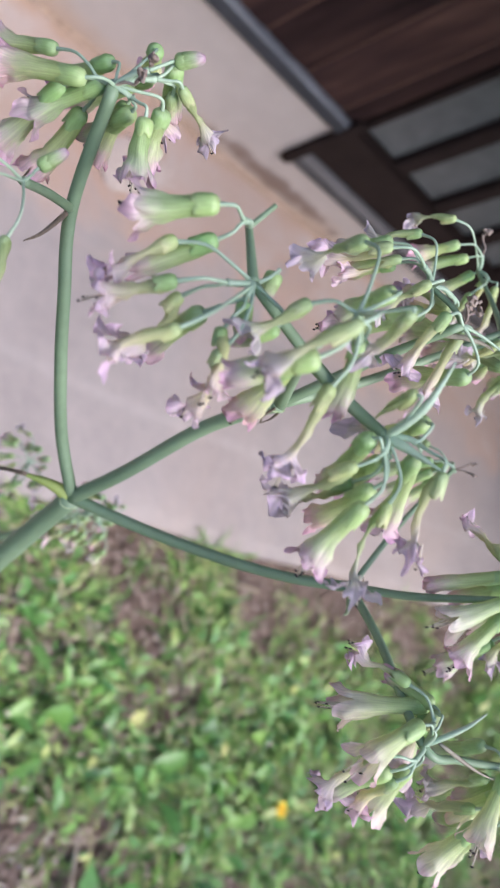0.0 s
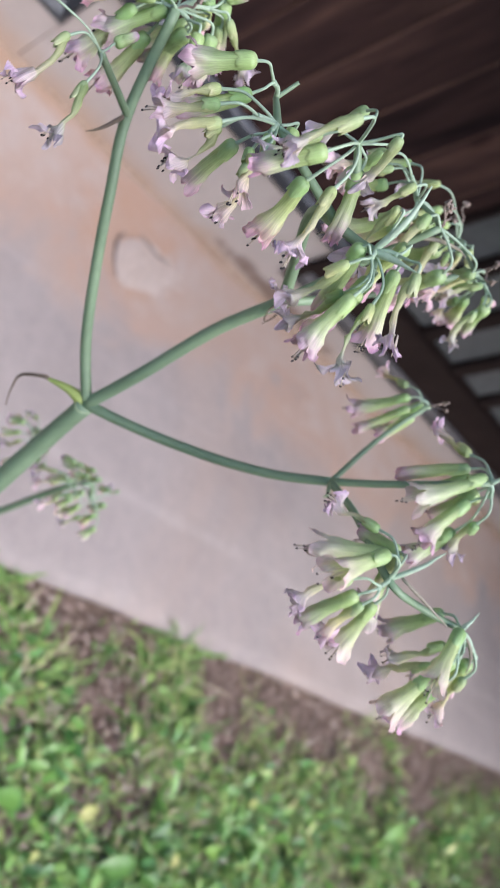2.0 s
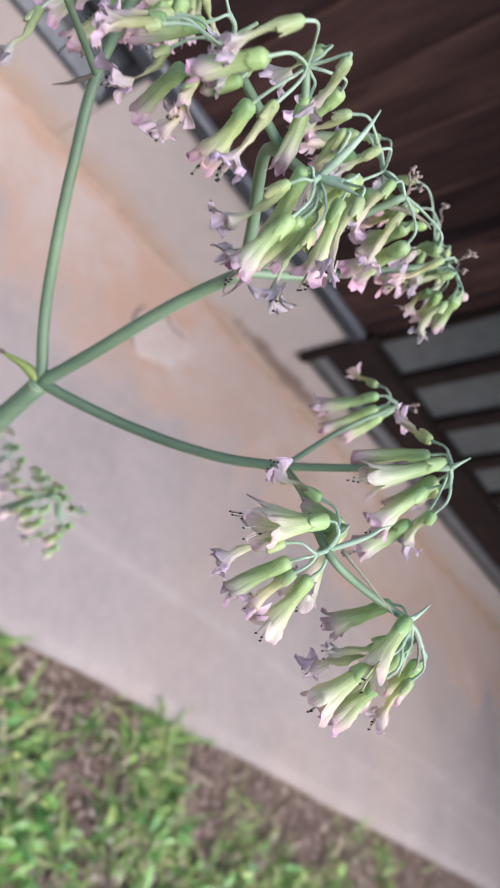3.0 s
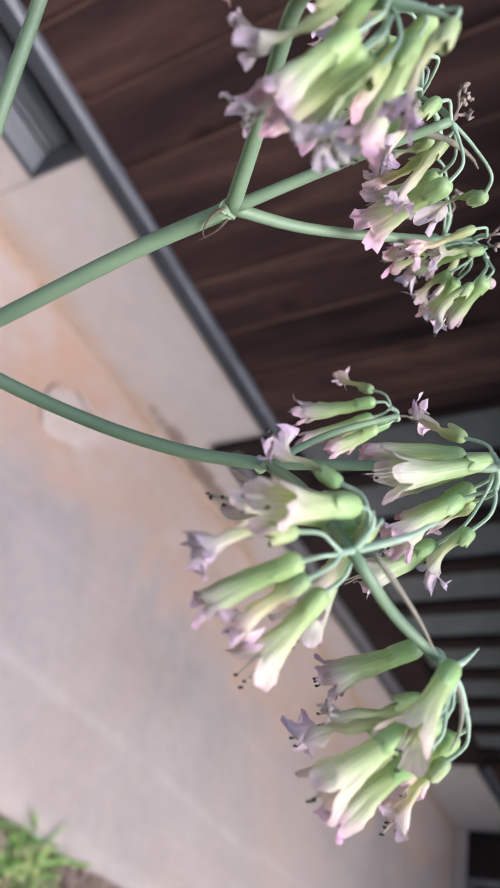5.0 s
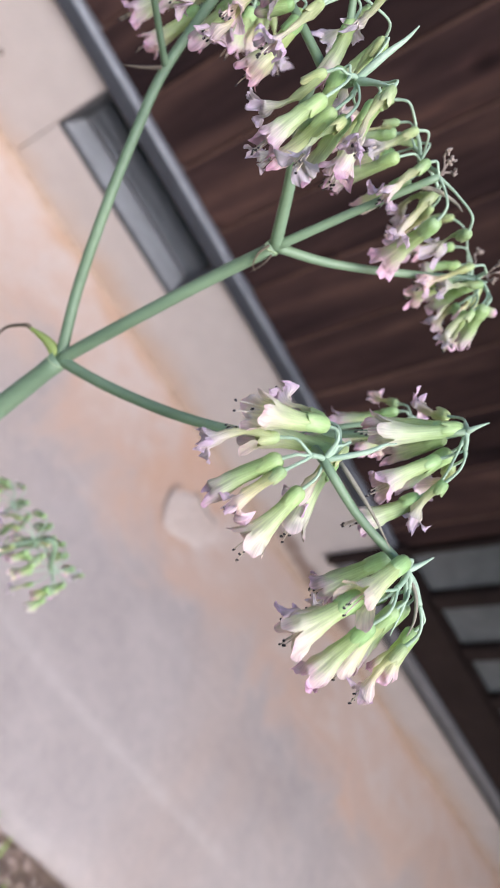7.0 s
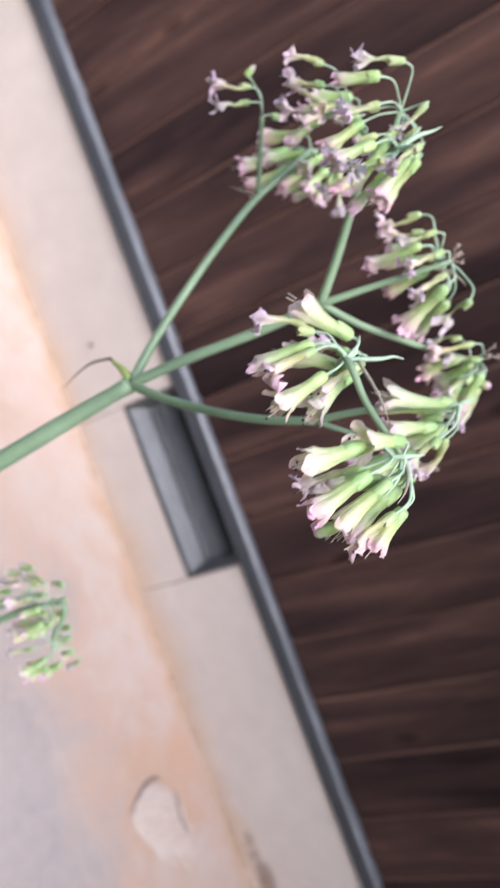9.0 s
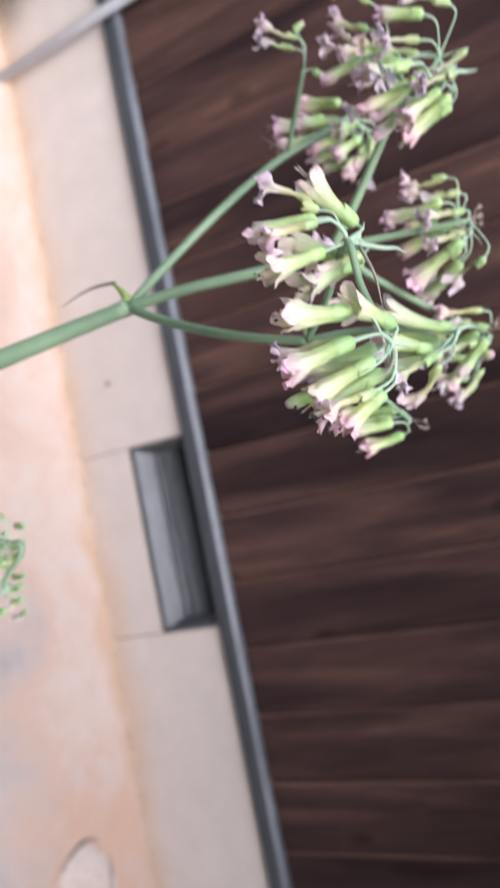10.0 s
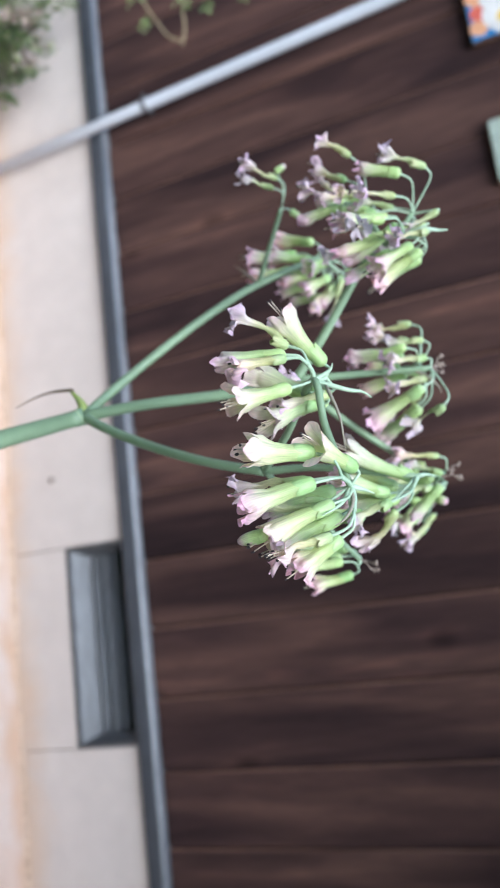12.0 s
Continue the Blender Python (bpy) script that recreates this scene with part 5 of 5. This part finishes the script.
    # forked stalklets: neighbours share one before their own pedicels part
    for node, flowers in hung.items():
        node = Vector(node)
        left = list(flowers)
        while left:
            first = left.pop(0)
            mates = sorted(left, key=lambda f: (f[0] - first[0]).length)[:2]
            mates = [f for f in mates if (f[0] - first[0]).length < 0.0095]
            for f in mates:
                left.remove(f)
            group = [first] + mates
            mean = sum((f[0] for f in group), Vector()) / len(group)
            reach = (mean - node).length
            start = node
            if len(group) > 1 and reach > 0.005:
                start = node.lerp(mean, 0.52) + Vector((0, 0, min(0.003, 0.25 * reach)))
                bend = node.lerp(start, 0.5) + Vector((rng.uniform(-1, 1), rng.uniform(-1, 1), 1.2)) * 0.0005
                part("stalklet", tube(bmesh.new(), smooth_path([node, bend, start], 5), lambda u: 0.00072 - 0.00012 * u + 0.00018 * max(0.0, u - 0.8) * 5, 10), PEDICEL, plant)
            for base, tip, kind, scale in group:
                flower(plant, start, base, tip, kind, rng, scale)


main_plant()


def neighbour_plant():
    """A lower flower stalk of a second plant beside the first."""
    plant = tagged(new("flowering_plant"), "smaller succulent flower stalk with drooping pale flowers beside the tall one", "plant")
    foot = Vector((0.235, -1.36, -0.03))
    plant.location = foot
    top = Vector((0.226, -1.269, 0.996))
    low = Vector((0.203, -1.2715, 1.006))
    branch(plant, [foot, (0.228, -1.34, 0.4), (0.212, -1.290, 0.85), low, top], 0.0036, 0.0012, "main_stem")
    side = Vector((0.199, -1.240, 0.962))
    branch(plant, [(0.212, -1.290, 0.85), (0.205, -1.262, 0.92), side], 0.0014, 0.0009)
    rng = random.Random(77)
    for node, n, spread in ((top, 13, 0.018), (low, 9, 0.016), (side, 12, 0.017)):
        for k in range(n):
            w = 6.283 * (k + rng.uniform(-0.3, 0.3)) / n
            b = node + Vector((math.cos(w) * spread, math.sin(w) * spread, rng.uniform(-0.006, 0.008))) * rng.uniform(0.5, 1.0)
            tip = b + Vector((math.cos(w) * 0.004, math.sin(w) * 0.004, -rng.uniform(0.010, 0.016)))
            flower(plant, node, b, tip, rng.choice((0, 1, 2, 2, 5)), rng, 0.78)


neighbour_plant()


# ---- the bush by the footing and the bare twig before the boards ----
BUSH = leaf_material("bush_leaves", [(0.0, (0.022, 0.034, 0.014)), (0.4, (0.065, 0.105, 0.032)), (0.75, (0.15, 0.21, 0.07)), (0.9, (0.29, 0.35, 0.16)), (1.0, (0.24, 0.13, 0.09))])


def footing_bush():
    bush = tagged(new("bushy_plant"), "low leafy plant with small white flowers against the footing", "plant")
    bush.location = (-1.36, -0.16, 0.0)
    rng = random.Random(31)
    for k in range(74):
        a, b = rng.uniform(-0.32, 0.20), rng.uniform(-0.10, 0.09)
        h = rng.uniform(0.14, 0.36) * (1 - 1.4 * max(0.0, a) ** 1.2)
        p0 = Vector((-1.37 + a * 0.6, -0.17 + b * 0.4, 0.0))
        p2 = Vector((-1.37 + a * 1.05, -0.17 + b, h))
        path = smooth_path([p0, p0.lerp(p2, 0.5) + Vector((rng.uniform(-0.02, 0.02), rng.uniform(-0.02, 0.02), 0.02)), p2], 5)
        twig = part("twig", tube(bmesh.new(), path, lambda u: 0.0022 - 0.0012 * u, 6), DRY, bush)
        bm = bmesh.new()
        for q in path[1:]:
            for j in range(11):
                w, el = rng.uniform(0, 6.28), rng.uniform(-0.3, 0.9)
                d = Vector((math.cos(w) * math.cos(el), math.sin(w) * math.cos(el), math.sin(el)))
                sd = d.cross(Vector((0, 0, 1))).normalized()
                o = q + Vector((rng.uniform(-1, 1), rng.uniform(-1, 1), rng.uniform(-1, 1))) * 0.016
                L = rng.uniform(0.010, 0.023)
                vs = [bm.verts.new(o + d * L * u + sd * L * v + Vector((0, 0, -0.3 * L * u * u))) for u, v in ((0, 0), (0.35, 0.26), (0.75, 0.2), (1, 0), (0.75, -0.2), (0.35, -0.26))]
                bm.faces.new(vs)
        part("foliage", bm, BUSH if k % 4 else LITTER, twig)
    white = plain("white_petals", (0.7, 0.7, 0.68), (0.85, 0.85, 0.83), 60, 0.6)
    for k in range(9):
        c = Vector((-1.36 + rng.uniform(-0.12, 0.14), -0.25 + rng.uniform(-0.03, 0.03), rng.uniform(0.10, 0.24)))
        bm = bmesh.new()
        for j in range(5):
            w = 1.2566 * j
            d, sd = Vector((math.cos(w), -0.3, math.sin(w))), Vector((-math.sin(w), 0, math.cos(w)))
            bm.faces.new([bm.verts.new(c + d * r + sd * q) for r, q in ((0, 0), (0.006, 0.0035), (0.0105, 0), (0.006, -0.0035))])
        part("blossom", bm, white, bush, "small white blossom")


footing_bush()


def bare_twig():
    twig = tagged(new("trailing_twig"), "thin yellowish trailing twig with a few leaves before the boards", "plant")
    twig.location = (-1.30, -0.10, 0.0)
    bark = plain("twig_bark", (0.26, 0.20, 0.12), (0.40, 0.33, 0.2), 60, 0.7)
    for pts, r in (([(-1.42, -0.14, 0.0), (-1.46, -0.12, 0.35), (-1.335, -0.10, 0.55), (-1.27, -0.10, 0.568), (-1.214, -0.10, 0.593), (-1.149, -0.10, 0.625), (-1.122, -0.10, 0.66)], 0.0042),
                   ([(-1.122, -0.10, 0.66), (-1.16, -0.10, 0.668), (-1.21, -0.10, 0.668), (-1.27, -0.10, 0.685), (-1.34, -0.10, 0.72)], 0.0030),
                   ([(-1.34, -0.10, 0.72), (-1.26, -0.10, 0.735), (-1.215, -0.10, 0.77), (-1.195, -0.10, 0.80), (-1.22, -0.10, 0.86), (-1.30, -0.10, 0.92)], 0.0030),
                   ([(-1.149, -0.10, 0.625), (-1.135, -0.10, 0.645), (-1.105, -0.10, 0.662)], 0.0022)):
        part("twig_stem", tube(bmesh.new(), smooth_path(pts, 6), lambda u, r=r: r * (1 - 0.6 * u), 8), bark, twig)
    rng = random.Random(8)
    for c in ((-1.19, -0.11, 0.567), (-1.20, -0.11, 0.575), (-1.285, -0.11, 0.57), (-1.275, -0.11, 0.535), (-1.225, -0.11, 0.655), (-1.22, -0.11, 0.70), (-1.175, -0.11, 0.735), (-1.17, -0.11, 0.74), (-1.21, -0.11, 0.68), (-1.16, -0.11, 0.835), (-1.165, -0.11, 0.83), (-1.23, -0.11, 0.76)):
        bm = bmesh.new()
        for j in range(6):
            w = rng.uniform(0, 6.28)
            d, sd = Vector((math.cos(w), rng.uniform(-0.6, 0.2), math.sin(w))), Vector((-math.sin(w), 0, math.cos(w)))
            o, L = Vector(c) + d * 0.004, rng.uniform(0.009, 0.019)
            bm.faces.new([bm.verts.new(o + d * L * u + sd * L * v) for u, v in ((0, 0), (0.35, 0.3), (0.75, 0.22), (1, 0), (0.75, -0.22), (0.35, -0.3))])
        part("leaf_tuft", bm, BUSH, twig)


bare_twig()


def fallen_leaf(x, y, size, turn):
    leaf = tagged(new("fallen_leaf"), "small fallen yellow leaf lying on the weeds", "leaf", group="fallen yellow leaves")
    leaf.location = (x, y, 0.03)
    bm = bmesh.new()
    rows = []
    for k in range(7):
        u = k / 6
        w = size * 0.36 * math.sin(math.pi * (0.06 + 0.9 * u)) ** 0.8
        row = []
        for s in (-1, -0.5, 0, 0.5, 1):
            px, py, pz = size * (u - 0.5), s * w, 0.012 * u * u + 0.10 * size * s * s
            row.append(bm.verts.new((x + px * math.cos(turn) - py * math.sin(turn), y + px * math.sin(turn) + py * math.cos(turn), 0.035 + pz)))
        rows.append(row)
    for a, b in zip(rows, rows[1:]):
        for s in range(4):
            bm.faces.new((a[s], a[s + 1], b[s + 1], b[s]))
    part("leaf_blade", bm, YELLOW_LEAF, leaf)
    stalk = [Vector((x + d * math.cos(turn), y + d * math.sin(turn), z)) for d, z in ((-0.48 * size, 0.036), (-0.62 * size, 0.034), (-0.78 * size, 0.028))]
    part("leaf_stalk", tube(bmesh.new(), stalk, 0.0011, 6), STRAW, leaf)


LEAVES = ((1.175, -1.469, 0.044, 0.6), (1.469, -1.537, 0.034, 2.1))
STALKS = (([(1.054, -1.672, 0.045), (1.050, -1.72, 0.05), (1.054, -1.79, 0.045)], 0.0034), ([(0.77, -1.258, 0.03), (0.81, -1.262, 0.036), (0.856, -1.268, 0.03)], 0.002), ([(1.001, -1.272, 0.035), (1.012, -1.288, 0.04), (1.014, -1.305, 0.034)], 0.0022))
YELLOW_LEAF = plain("yellow_leaf", (0.52, 0.55, 0.16), (0.72, 0.70, 0.30), 60, 0.55)
STRAW = plain("dry_straw", (0.44, 0.35, 0.28), (0.66, 0.55, 0.46), 70, 0.75)
for x, y, size, turn in LEAVES:
    fallen_leaf(x, y, size, turn)


def dry_stalk(pts, r):
    stalk = tagged(new("dry_stalk"), "thin dry straw-coloured stalk lying in the grass", "stalk", group="dry stalks in the grass")
    stalk.location = pts[0]
    part("stalk_stem", tube(bmesh.new(), smooth_path(pts, 5), lambda u: r * (1 - 0.35 * u), 8), STRAW, stalk)
    tip = [Vector(pts[-1]), Vector(pts[-1]) + Vector((0.012, 0.006, 0.006))]
    part("stalk_tip", tube(bmesh.new(), tip, r * 0.45, 6), STRAW, stalk)


for pts, r in STALKS:
    dry_stalk(pts, r)
